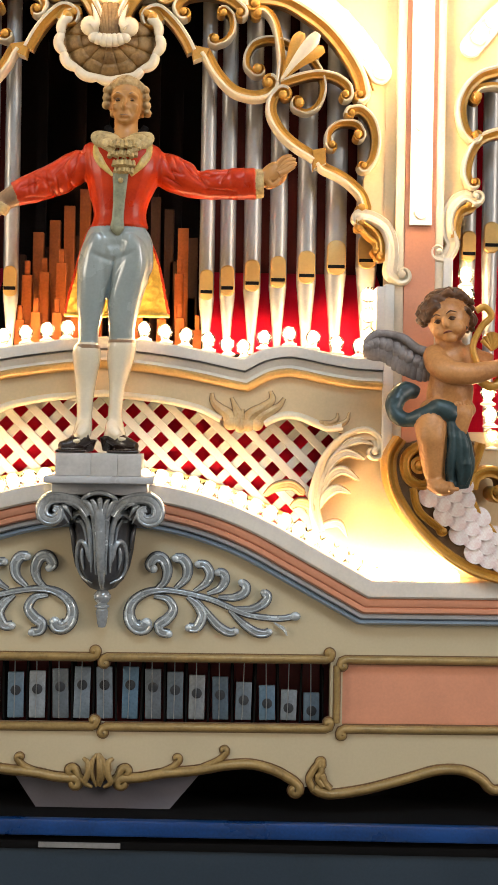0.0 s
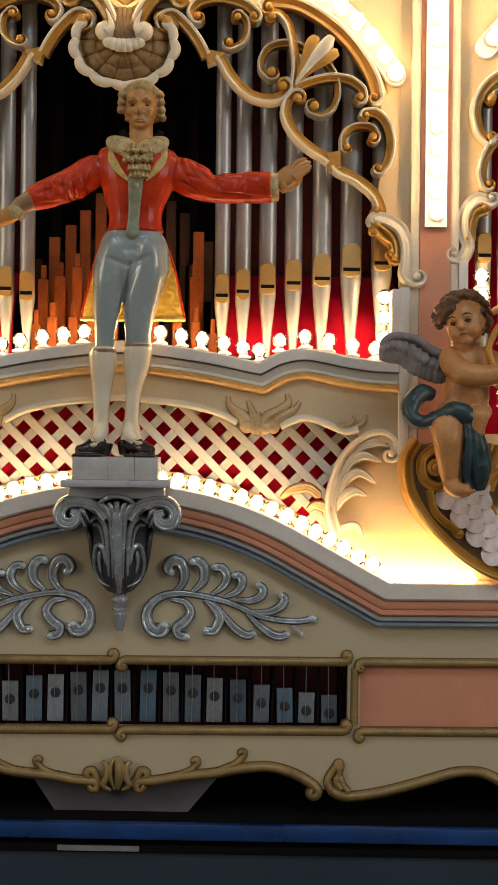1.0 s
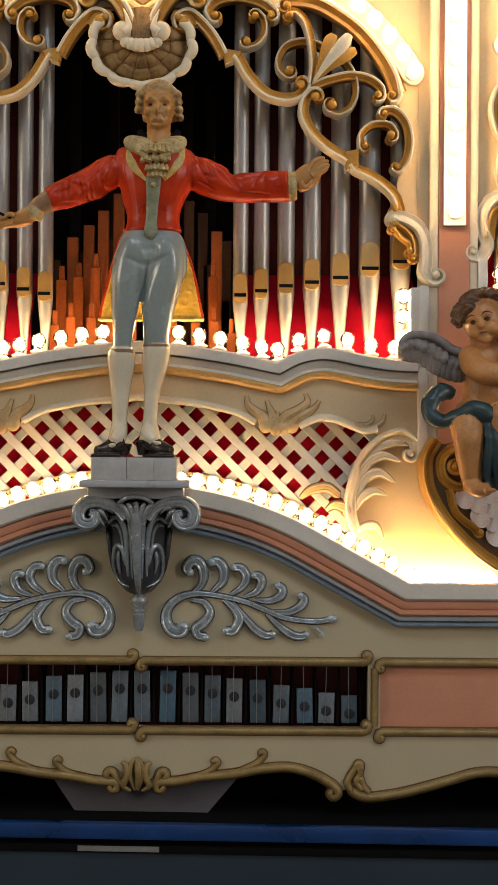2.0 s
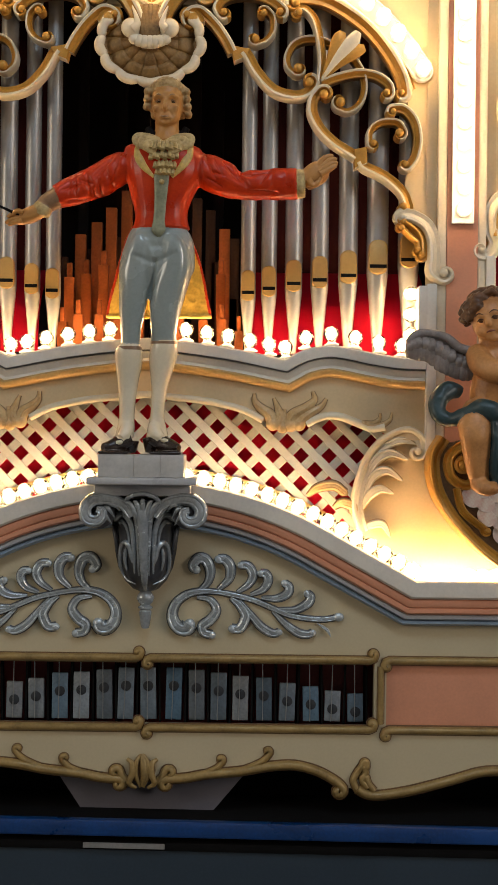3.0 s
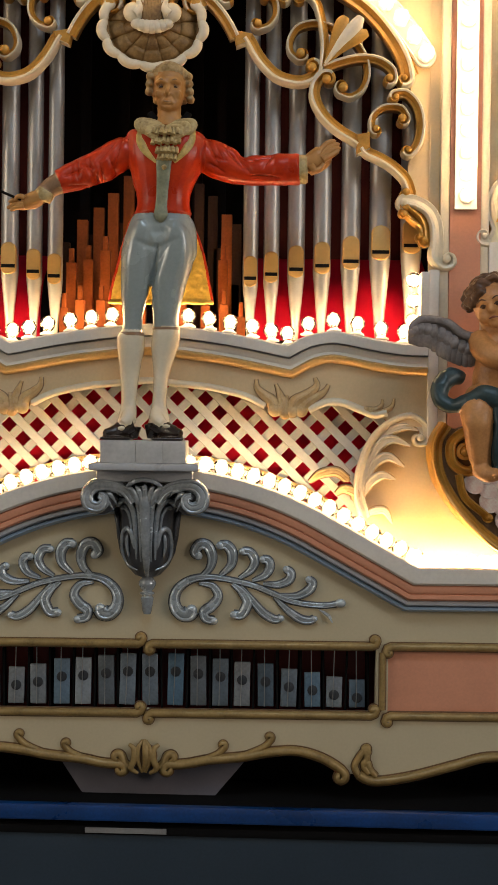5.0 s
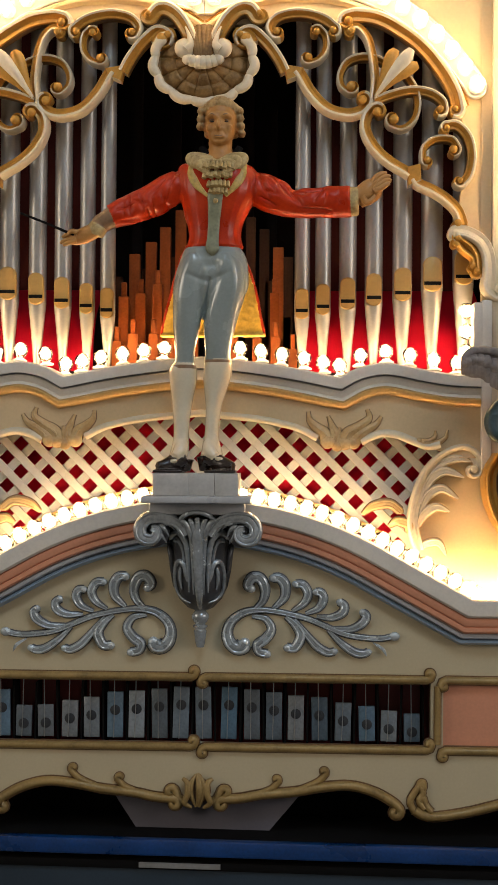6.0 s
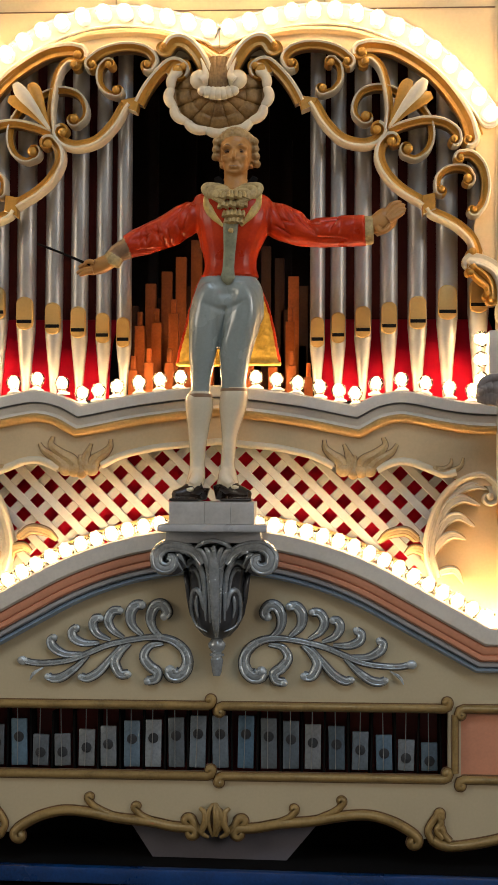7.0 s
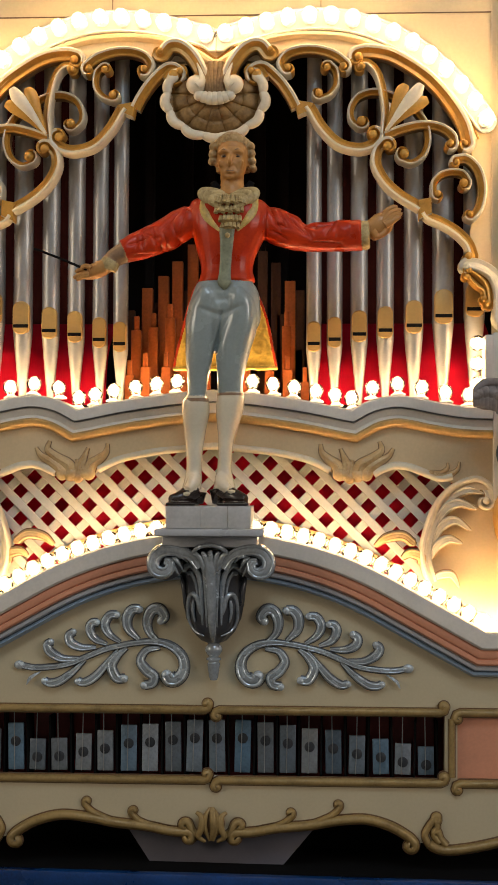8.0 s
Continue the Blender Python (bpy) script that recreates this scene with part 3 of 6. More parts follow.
# inner rim moulding that follows the opening
for s in (1, -1):
    f = (lambda p: p) if s > 0 else mirror
    rim = [(0.001, 2.597)] + curve([(0.008, 2.597)] + [(0.050, 2.624), (0.116, 2.650), (0.175, 2.660), (0.235, 2.661), (0.314, 2.653), (0.392, 2.625), (0.474, 2.576), (0.536, 2.517), (0.578, 2.459), (0.599, 2.408)], 4)
    part("rim_moulding", sweep(bmesh.new(), f(rim), [(-0.008, 0.022), (-0.007, 0.012), (-0.002, 0.006), (0.004, 0.007), (0.008, 0.014), (0.010, 0.022)]), CREAM, upper, "", 50)
    part("rim_line", sweep(bmesh.new(), f(offset(rim, 0.013)), [(-0.002, 0.022), (-0.0015, 0.018), (0.0015, 0.018), (0.002, 0.022)]), GOLD, upper, "thin gold line", 50)
part("backing_board", boxed(-PIL, PIL, 0.051, 0.056, 2.665, ZTOP), CREAM, upper)
for s in (1, -1):
    a, b = sorted((s * 0.60, s * PIL))
    part("backing_board", boxed(a, b, 0.051, 0.056, 2.47, 2.6645), CREAM, upper)
part("joint_strip", boxed(-PIL, PIL, 0.0195, 0.0215, 2.7095, 2.712), BRONZE, upper, "thin dark joint between the boards")
for s in (1, -1):
    part("joint_strip", boxed(s * 0.245 - 0.001, s * 0.245 + 0.001, 0.0195, 0.0215, 2.712, ZTOP), BRONZE, upper, "thin dark joint between the boards")

# light channels: arch strips with half-sunk globes
strip_r = [(0.001, 2.649)] + curve([(0.009, 2.649)] + [(0.024, 2.658), (0.078, 2.674), (0.175, 2.694), (0.275, 2.696), (0.359, 2.677), (0.440, 2.641), (0.509, 2.591), (0.567, 2.533), (0.612, 2.474), (0.626, 2.452)], 4)
for s in (1, -1):
    ch = thing("arch_light_channel", "white curved light channel with a row of lit globes", "light channel", "curved light channels")
    p = strip_r if s > 0 else mirror(strip_r)
    part("channel", sweep(bmesh.new(), p, [(-0.026, 0.021), (-0.026, 0.010), (-0.0235, 0.008), (-0.021, 0.010), (-0.020, 0.014), (0.020, 0.014), (0.021, 0.010), (0.0235, 0.008), (0.026, 0.010), (0.026, 0.021)]), WHITE, ch, "", 40)
    e = p[-1]
    bulb(e[0], -0.024, e[1], "globes in the curved channels", (90, 0), 0.96, low=True)
    part("channel_end", lathe(bmesh.new(), [(0.026, -0.0205), (0.026, -0.010), (0.0235, -0.008), (0.020, -0.010)], (e[0], 0.0, e[1]), 20, axis="y"), WHITE, ch)
    for q, t in resample(p[:-3], 0.050):
        bulb(q.x, -0.024, q.y, "globes in the curved channels", (90, 0), 0.96, low=True)

# pilaster with its light channel
for s in (1, -1):
    pil = thing("pilaster", "white and salmon pilaster with a lit globe channel", "pilaster", "pilasters", "structure")
    X = lambda a, b: sorted((s * a, s * b))
    part("side_fillet", boxed(*X(0.640, 0.6635), 0.0185, 0.0215, 1.96, ZTOP), CREAM, pil)
    for a, b in ((0.664, 0.685), (0.757, 0.776)):
        c = sorted((s * a, s * b))
        part("white_moulding", boxed(*c, -0.003, 0.05, 1.58, ZTOP, 0.002), IVORY, pil, "white painted moulding")
    part("salmon_core", boxed(*X(0.6855, 0.7565), -0.0055, 0.05, 1.58, ZTOP), PINK, pil, "salmon painted board")
    part("grey_moulding", boxed(*X(0.7765, 0.798), -0.008, 0.048, 1.58, 2.025, 0.002), GREYWHITE, pil, "grey-white painted moulding")
    part("edge_post", boxed(*X(0.640, 0.6635), -0.012, 0.05, 1.575, 1.96, 0.003), GREYWHITE, pil)
    ch = thing("upright_light_channel", "white upright light channel with a row of lit globes", "light channel", "upright light channels")
    bm = bmesh.new()
    zc = 2.097
    box(bm, *X(0.695, 0.745), -0.016, -0.008, zc, ZTOP)
    for a, b in ((0.695, 0.699), (0.741, 0.745)):
        box(bm, *X(a, b), -0.0195, -0.0162, zc, ZTOP)
    box(bm, *X(0.6992, 0.7408), -0.0195, -0.0162, zc, zc + 0.004)
    part("channel", bm, WHITE, ch)
    for k in range(17):
        bulb(s * 0.720, -0.046, zc + 0.030 + 0.050 * k, "globes in the upright channels", (90, 0), 0.86)

# ---- pipes and the space behind ----
part("side_block", boxed(0.622, 0.660, -0.01, 0.10, 1.832, 1.955, 0.003), GREYWHITE, gallery)
inside = thing("organ_inside", "dark interior of the organ case", "organ case", kind="structure")
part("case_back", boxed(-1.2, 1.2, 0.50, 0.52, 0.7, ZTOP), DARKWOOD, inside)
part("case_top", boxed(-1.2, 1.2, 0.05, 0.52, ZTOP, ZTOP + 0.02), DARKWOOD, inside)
for s in (1, -1):
    a, b = sorted((0.228 if s > 0 else -0.272, s * 0.66))
    bm = bmesh.new()
    fall = curve([(0.130, 1.78), (0.138, 1.86), (0.175, 1.93), (0.25, 1.985), (0.328, 2.02)], 6)
    loop = fall + [(y + 0.004, z) for y, z in fall[::-1]]
    ends = [[bm.verts.new((x, y, z)) for y, z in loop] for x in (a, b)]
    for k in range(len(loop)):
        j = (k + 1) % len(loop)
        bm.faces.new((ends[0][k], ends[0][j], ends[1][j], ends[1][k]))
    for k in range(len(fall) - 1):
        for e_ in ends:
            bm.faces.new((e_[k], e_[k + 1], e_[len(loop) - 2 - k], e_[len(loop) - 1 - k]))
    bmesh.ops.recalc_face_normals(bm, faces=bm.faces)
    part("red_backing", bm, REDCLOTH, inside, "red cloth behind the metal pipes")
    # flat board whose dark colour imitates the cloth fading into shade higher up
    part("shaded_cloth_board", boxed(a, b, 0.330, 0.340, 2.015, 2.75), SHADEDCLOTH, inside, "dark maroon board painted as the upper cloth in shade")
    a, b = sorted((s * 0.8, s * 1.15))
    part("red_backing", boxed(a, b, 0.205, 0.21, 1.3, 2.7), REDCLOTH, inside, "red cloth behind the metal pipes")
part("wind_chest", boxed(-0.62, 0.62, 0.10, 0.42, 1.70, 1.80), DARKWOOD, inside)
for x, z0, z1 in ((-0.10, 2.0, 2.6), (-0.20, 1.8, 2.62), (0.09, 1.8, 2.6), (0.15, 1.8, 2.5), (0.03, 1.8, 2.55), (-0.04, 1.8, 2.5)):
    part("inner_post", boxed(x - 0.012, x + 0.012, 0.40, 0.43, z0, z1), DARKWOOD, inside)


def pipe(x, r, z_slot, z_top, group, y=0.085, z_foot=1.80):
    p = thing("organ_pipe", "tall silver metal organ pipe with a gold mouth", "organ pipe", group, at=(x, y, 0))
    part("tube", lathe(bmesh.new(), [(r, z_slot - 0.014), (r, z_top)], (0, 0, 0), 28), TIN, p)
    part("foot", lathe(bmesh.new(), [(r * 0.34, z_foot), (r * 0.62, z_foot + (z_slot - z_foot) * 0.42), (r * 0.99, z_slot - 0.017), (r, z_slot - 0.0145)], (0, 0, 0), 28), TIN, p)
    # raised mouth plate: flat, round-ended
    w, hu, hd = r * 0.86, r * 1.30 + 0.030, 0.019
    outline = [(w * math.cos(a), z_slot + hu - w * 0.8 + w * 0.8 * math.sin(a)) for a in [math.pi * k / 10 for k in range(11)]]
    outline += [(-w * math.cos(a), z_slot - hd + w * 0.75 - w * 0.75 * math.sin(a)) for a in [math.pi * k / 10 for k in range(11)]]
    bm = bmesh.new()
    rows = []
    for ky, kk in ((-r * 0.35, 1.0), (-r - 0.001, 1.0), (-r - 0.0035, 0.93)):
        rows.append([bm.verts.new((a * kk, ky, z_slot + 0.008 + (b - z_slot - 0.008) * kk)) for a, b in outline])
    for A, B in zip(rows, rows[1:]):
        for i in range(len(A)):
            bm.faces.new((A[i], A[(i + 1) % len(A)], B[(i + 1) % len(A)], B[i]))
    bm.faces.new(rows[-1])
    mouth = part("mouth_plate", bm, MOUTHGOLD, p, "gold painted mouth plate", 35)
    part("mouth_slot", boxed(-w * 0.90, w * 0.90, -r - 0.0050, -r - 0.0030, z_slot - 0.0035, z_slot + 0.0045), BLACK, mouth, "black slot")
    return p


for s in (1, -1):
    for (x, z), r in zip([(0.230, 1.942), (0.279, 1.952), (0.337, 1.964), (0.398, 1.973), (0.465, 1.984), (0.534, 2.006), (0.607, 2.022)], (0.0180, 0.0185, 0.0205, 0.0210, 0.0230, 0.0255, 0.0250)):
        pipe(s * x, r, z, 2.66, "metal pipes of the centre field")
for (x, z), r in zip([(0.848, 2.044), (0.901, 2.065), (0.956, 2.086), (1.016, 2.100)], (0.019, 0.020, 0.021, 0.022)):
    pipe(x, r, z, 2.60, "metal pipes of the side field", z_foot=1.55)


def wood_pipe(x, w, z1, y, z0=1.79, stopper=True, wood=BROWNWOOD):
    p = thing("wooden_pipe", "square red-brown wooden organ pipe with a stopper" if wood is BROWNWOOD else "square wooden organ pipe painted dark for the shade behind", "organ pipe", "wooden pipes behind the figure", at=(x, y, 0))
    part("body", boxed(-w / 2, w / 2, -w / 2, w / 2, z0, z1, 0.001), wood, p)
    if stopper:
        part("stopper", boxed(-w * 0.27, w * 0.27, -w * 0.27, w * 0.27, z1 + 0.0005, z1 + 0.035, 0.002), BROWNWOOD, p)


for (x, z), w, y, st in zip([(-0.212, 1.873), (-0.174, 1.891), (-0.124, 1.891), (-0.201, 1.984), (-0.160, 1.992), (-0.119, 2.014), (-0.182, 2.095), (-0.142, 2.125), (-0.107, 2.161), (-0.069, 2.203), (0.171, 2.112), (0.164, 1.994), (0.168, 1.884), (0.124, 1.881), (0.209, 1.856)],
                            [0.022] * 3 + [0.024] * 3 + [0.026] * 4 + [0.026, 0.022, 0.022, 0.022, 0.020], [0.12] * 3 + [0.16] * 3 + [0.22] * 5 + [0.16, 0.12, 0.12, 0.12], [1] * 6 + [0] * 5 + [1] * 4):
    wood_pipe(x, w, z, y, stopper=bool(st))
for x, z in ((-0.078, 1.93), (-0.030, 1.89), (0.018, 1.88), (0.066, 1.89)):
    wood_pipe(x, 0.024, z, 0.13)
# rear row: its shade is painted by the darker wood
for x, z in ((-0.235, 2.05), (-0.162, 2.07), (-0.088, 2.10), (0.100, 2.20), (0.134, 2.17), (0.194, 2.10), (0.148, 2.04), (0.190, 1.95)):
    wood_pipe(x, 0.024, z, 0.30, stopper=False, wood=SHADEDPIPE)

# ---- side panel with the acanthus ----
side_edge = [(0.535, 1.20)] + curve([(0.511, 1.350), (0.493, 1.428), (0.494, 1.499), (0.513, 1.558), (0.550, 1.600), (0.602, 1.623)], 4)
for s in (1, -1):
    f = (lambda p: p) if s > 0 else mirror
    part("side_board", band(bmesh.new(), f(side_edge), f([(1.15 if s > 0 else 0.66, z) for x, z in side_edge]), 0.031, 0.05), CREAM, gallery, "cream side board lit by bulbs")
    a, b = sorted((s * 0.578, s * 0.66))
    part("side_board", boxed(a, b, 0.031, 0.05, side_edge[-1][1] + 0.0005, 1.80), CREAM, gallery)
    a, b = sorted((s * 0.50, s * 1.2))
    part("ledge_back", boxed(a, b, 0.06, 0.08, 1.15, side_edge[0][1] + 0.02), CREAM, gallery)

# ---- pedestal ----
ped = thing("figure_pedestal", "grey-white block pedestal on a moulded slab", "pedestal")
for a, b in ((-0.0935, -0.016), (-0.0155, 0.042), (0.0425, 0.0935)):
    part("block", boxed(a + 0.001, b + 0.001, -0.165, -0.03, 1.513, 1.562, 0.001), GREYBLOCK, ped)
part("slab", boxed(-0.118, 0.124, -0.180, -0.01, 1.496, 1.5125, 0.005), GREYPAINT, ped)
part("under_slab", boxed(-0.104, 0.108, -0.125, -0.01, 1.470, 1.4955, 0.003), GREYPAINT, ped)

# ---- carved leaf sprays on the front ----


def ridges(bm, pts, rad, flat):
    """Two raised lips along a carved leaf, with a hollow between them."""
    n = len(pts)
    for side in (0.62, -0.50):
        line_ = []
        for i, ((a, b, c), r) in enumerate(zip(pts, rad)):
            p, q = pts[max(i - 1, 0)], pts[min(i + 1, n - 1)]
            d = Vector((q[0] - p[0], 0, q[2] - p[2])).normalized()
            line_.append((a - d.z * r * side, b - r * flat * 0.72, c + d.x * r * side))
        tube(bm, line_, [r * (0.30 if side > 0 else 0.22) for r in rad], 8)


def leaflet(owner, path, w, mat_=SILVER, y=-0.004, name="leaf", knob=1.25, s=1, flat=0.75, edge=None, hollow=None):
    """A fleshy carved leaf: thin where it leaves the stem, swelling to a rolled tip."""
    p = curve(path, 6)
    n = len(p)
    pts, rad = [], []
    for i, q in enumerate(p):
        u = i / (n - 1)
        pts.append((s * q[0], y - 0.006 * math.sin(math.pi * u) - 0.006 * u ** 3, q[1]))
        rad.append(w * (0.32 + 0.78 * math.sin(min(1, u * 1.25) * math.pi * 0.62)) * (1 - 0.25 * u) * (1 if knob >= 0.5 else 1 - 0.8 * u ** 4))
    bm = bmesh.new()
    tube(bm, pts, rad, 10, 2, flat)
    ridges(bm, pts, rad, flat)
    if knob:
        ball(bm, pts[-1], w * 0.78 * knob, 12, scale=(1, 0.8, 1))
    if edge:
        # wider, flatter tube behind the leaf gives it a rim of the edge colour
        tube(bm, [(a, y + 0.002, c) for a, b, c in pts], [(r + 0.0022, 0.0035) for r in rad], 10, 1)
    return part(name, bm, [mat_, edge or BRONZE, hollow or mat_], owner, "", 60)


# darker silver than the raised lips, used for the leaf hollows
HOLLOWSILVER = mat("mid_silver_paint", (0.36, 0.40, 0.42), 0.26, metal=0.4, vary=0.15, scale=26, bump=0.2, coat=0.3)
for s in (1, -1):
    spray = thing("carved_leaf_spray", "silver-grey carved acanthus spray on the front board", "carving", "leaf sprays")
    stem = curve([(0.105, 1.172), (0.099, 1.162), (0.084, 1.161), (0.069, 1.175), (0.065, 1.198), (0.075, 1.222), (0.101, 1.241), (0.136, 1.248), (0.175, 1.245), (0.213, 1.238), (0.252, 1.228), (0.291, 1.212), (0.330, 1.196), (0.373, 1.188), (0.415, 1.186), (0.447, 1.192)], 5)
    n = len(stem)
    bm = bmesh.new()
    pts = [(s * q[0], -0.005, q[1]) for q in stem]
    rad = [0.0168 * (1.05 - 0.70 * min(1, i / n * 2.0)) for i in range(n)]
    tube(bm, pts, rad, 10, 2, 0.8)
    ridges(bm, pts, rad, 0.8)
    ball(bm, pts[0], 0.013, 14, scale=(1, 0.8, 1))
    ball(bm, pts[-1], 0.0105, 14, scale=(1.2, 0.8, 1))
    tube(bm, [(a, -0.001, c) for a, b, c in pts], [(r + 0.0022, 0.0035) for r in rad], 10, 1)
    part("stem", bm, [SILVER, DARKSILVER, HOLLOWSILVER], spray, "", 60)
    for path, w in (([(0.125, 1.248), (0.145, 1.268), (0.151, 1.294), (0.141, 1.319), (0.123, 1.323), (0.111, 1.307), (0.119, 1.297)], 0.0105), ([(0.170, 1.252), (0.194, 1.276), (0.197, 1.303), (0.185, 1.321), (0.169, 1.322)], 0.0100),
                    ([(0.213, 1.246), (0.239, 1.264), (0.249, 1.286), (0.238, 1.307), (0.220, 1.309)], 0.0085), ([(0.244, 1.241), (0.272, 1.253), (0.284, 1.273), (0.279, 1.289), (0.266, 1.291)], 0.0085),
                    ([(0.269, 1.234), (0.304, 1.233), (0.328, 1.244), (0.332, 1.260), (0.321, 1.269)], 0.0085), ([(0.308, 1.208), (0.347, 1.207), (0.375, 1.222), (0.382, 1.238), (0.373, 1.246)], 0.0085),
                    ([(0.121, 1.234), (0.152, 1.228), (0.166, 1.204), (0.152, 1.182), (0.135, 1.169), (0.138, 1.153), (0.157, 1.148)], 0.0095), ([(0.198, 1.233), (0.219, 1.216), (0.233, 1.191), (0.221, 1.164), (0.202, 1.163)], 0.0095),
                    ([(0.218, 1.229), (0.244, 1.196), (0.270, 1.167), (0.295, 1.153), (0.311, 1.156)], 0.0080), ([(0.295, 1.204), (0.325, 1.175), (0.354, 1.155), (0.375, 1.151), (0.388, 1.156)], 0.0080)):
        leaflet(spray, path, w * 1.22, s=s, knob=1.0, edge=DARKSILVER, flat=0.42, hollow=HOLLOWSILVER)
    leaflet(spray, [(0.398, 1.177), (0.420, 1.163), (0.429, 1.147)], 0.0045, s=s, knob=0, name="tendril")

# ---- corbel under the pedestal ----
corbel = thing("carved_corbel", "pewter-grey carved acanthus corbel with volutes and a drop finial", "corbel")
CX = 0.004
bowl = [(0.010, 1.246), (0.028, 1.254), (0.046, 1.274), (0.060, 1.304), (0.067, 1.340), (0.072, 1.385), (0.078, 1.425), (0.080, 1.460)]
bm = bmesh.new()
lathe(bm, [(r, z) for r, z in bowl], (0, 0, 0), 32)
for v in bm.verts:
    v.co.y *= 1.15
    a = math.atan2(v.co.x, -v.co.y)
    k = 1 + 0.07 * math.cos(a * 9)
    v.co.x, v.co.y = CX + v.co.x * k, v.co.y * k - 0.012
part("bowl", bm, PEWTER, corbel, "", 60)
bm = bmesh.new()
lathe(bm, [(r, z + 0.044) for r, z in [(0.008, 1.120), (0.011, 1.128), (0.0150, 1.158), (0.013, 1.160), (0.012, 1.163), (0.0170, 1.166), (0.0170, 1.170), (0.011, 1.173), (0.016, 1.179), (0.0200, 1.187), (0.0200, 1.194), (0.014, 1.202), (0.010, 1.206)]], (CX, -0.022, 0), 20)
part("drop_finial", bm, SILVERGLOSS, corbel, "", 50)


def on_bowl(x, z, lift):
    """Depth of the bowl's face at a place."""
    r = 0.08
    for (r0, z0), (r1, z1) in zip(bowl, bowl[1:]):
        if z0 <= z <= z1:
            r = r0 + (r1 - r0) * (z - z0) / (z1 - z0)
    u = min(0.98, abs(x - CX) / r)
    return -0.012 - 1.15 * r * math.sqrt(1 - u * u) - lift


def rib(path, w, mat_, s=1, lift=0.007, name="leaf_rib"):
    p = curve(path, 5)
    n = len(p)
    pts = [(CX + s * q[0], on_bowl(CX + s * q[0], q[1], lift), q[1]) for q in p]
    part(name, tube(bmesh.new(), pts, [w * (1.05 - 0.85 * (i / n) ** 2.2) * min(1, 0.45 + i * 0.3) for i in range(n)], 12, 0, 0.9), mat_, corbel, "", 60)


rib([(-0.002, 1.462), (-0.001, 1.400), (0.001, 1.34), (0.002, 1.285), (0.002, 1.255)], 0.0125, SILVERGLOSS, lift=0.016)
for s in (1, -1):
    rib([(0.030, 1.452), (0.016, 1.420), (0.012, 1.36), (0.011, 1.29)], 0.0065, SILVERGLOSS, s)
    rib([(0.068, 1.412), (0.056, 1.427), (0.041, 1.427), (0.027, 1.400), (0.022, 1.345), (0.021, 1.295)], 0.0085, SILVERGLOSS, s)
    rib([(0.058, 1.408), (0.046, 1.410), (0.036, 1.390), (0.031, 1.350)], 0.0055, SILVERGLOSS, s)
    rib([(0.024, 1.318), (0.031, 1.352), (0.043, 1.364), (0.053, 1.350), (0.055, 1.308), (0.043, 1.280), (0.020, 1.268)], 0.0062, SILVERGLOSS, s)
    rib([(0.041, 1.350), (0.043, 1.325), (0.039, 1.300)], 0.0050, SILVERGLOSS, s)
    rib([(0.072, 1.400), (0.066, 1.370), (0.062, 1.335)], 0.0060, PEWTER, s)
    vol = curve([(0.026, 1.424), (0.046, 1.451), (0.078, 1.463), (0.110, 1.461), (0.127, 1.443), (0.125, 1.421), (0.107, 1.413), (0.092, 1.421), (0.091, 1.436), (0.103, 1.440)], 6)
    n = len(vol) - 1
    bm = bmesh.new()
    pts = [(CX + s * q[0], -0.112 - 0.014 * (i / n), q[1]) for i, q in enumerate(vol)]
    rad = [0.0070 + 0.0090 * math.sin(math.pi * min(1, (i / n) * 0.85 + 0.12)) for i in range(n + 1)]
    tube(bm, pts, rad, 12, 0, 1.0)
    ridges(bm, pts, rad, 1.05)
    part("volute", bm, SILVERGLOSS, corbel, "silver-grey fluted volute", 60)
    bm = bmesh.new()
    for a, b in (((0.086, 1.446), (0.064, 1.424)), ((0.094, 1.432), (0.070, 1.410)), ((0.078, 1.452), (0.052, 1.440))):
        q = curve([(CX + s * a[0], -0.118, a[1]), (CX + s * (a[0] + b[0]) / 2, -0.124, (a[1] + b[1]) / 2 + 0.004), (CX + s * b[0], -0.110, b[1] - 0.004)], 4)
        tube(bm, q, [0.0065 * (1 - 0.6 * abs(2 * i / (len(q) - 1) - 0.7)) for i in range(len(q))], 8)
    part("volute_leaf", bm, SILVERGLOSS, corbel, "", 60)
    part("volute_body", lathe(bmesh.new(), [(0.036, 0.0), (0.036, 0.066), (0.030, 0.070)], (CX + s * 0.100, -0.036, 1.432), 24, axis="y"), PEWTER, corbel)
for k in range(-2, 3):
    bm = bmesh.new()
    tube(bm, curve([(CX + k * 0.0050, -0.098, 1.380), (CX + k * 0.0060, -0.106, 1.405), (CX + k * 0.0085, -0.120, 1.430), (CX + k * 0.0140, -0.128, 1.452), (CX + k * 0.0195, -0.132, 1.464 - abs(k) * 0.004)], 4), [0.0030 + 0.0040 * math.sin(math.pi * min(1.0, j / 17 + 0.05)) for j in range(17)], 10)
    part("crest_rib", bm, SILVERGLOSS, corbel, "", 60)
bm = bmesh.new()
tube(bm, curve([(CX - 0.042, -0.118, 1.457), (CX - 0.026, -0.132, 1.470), (CX - 0.002, -0.138, 1.476), (CX + 0.022, -0.132, 1.470), (CX + 0.038, -0.118, 1.457)], 5), [0.003] + [0.0052] * 19 + [0.003], 10)
part("crest_hood", bm, SILVERGLOSS, corbel, "", 60)

# ---- scroll frame round the pipe opening ----


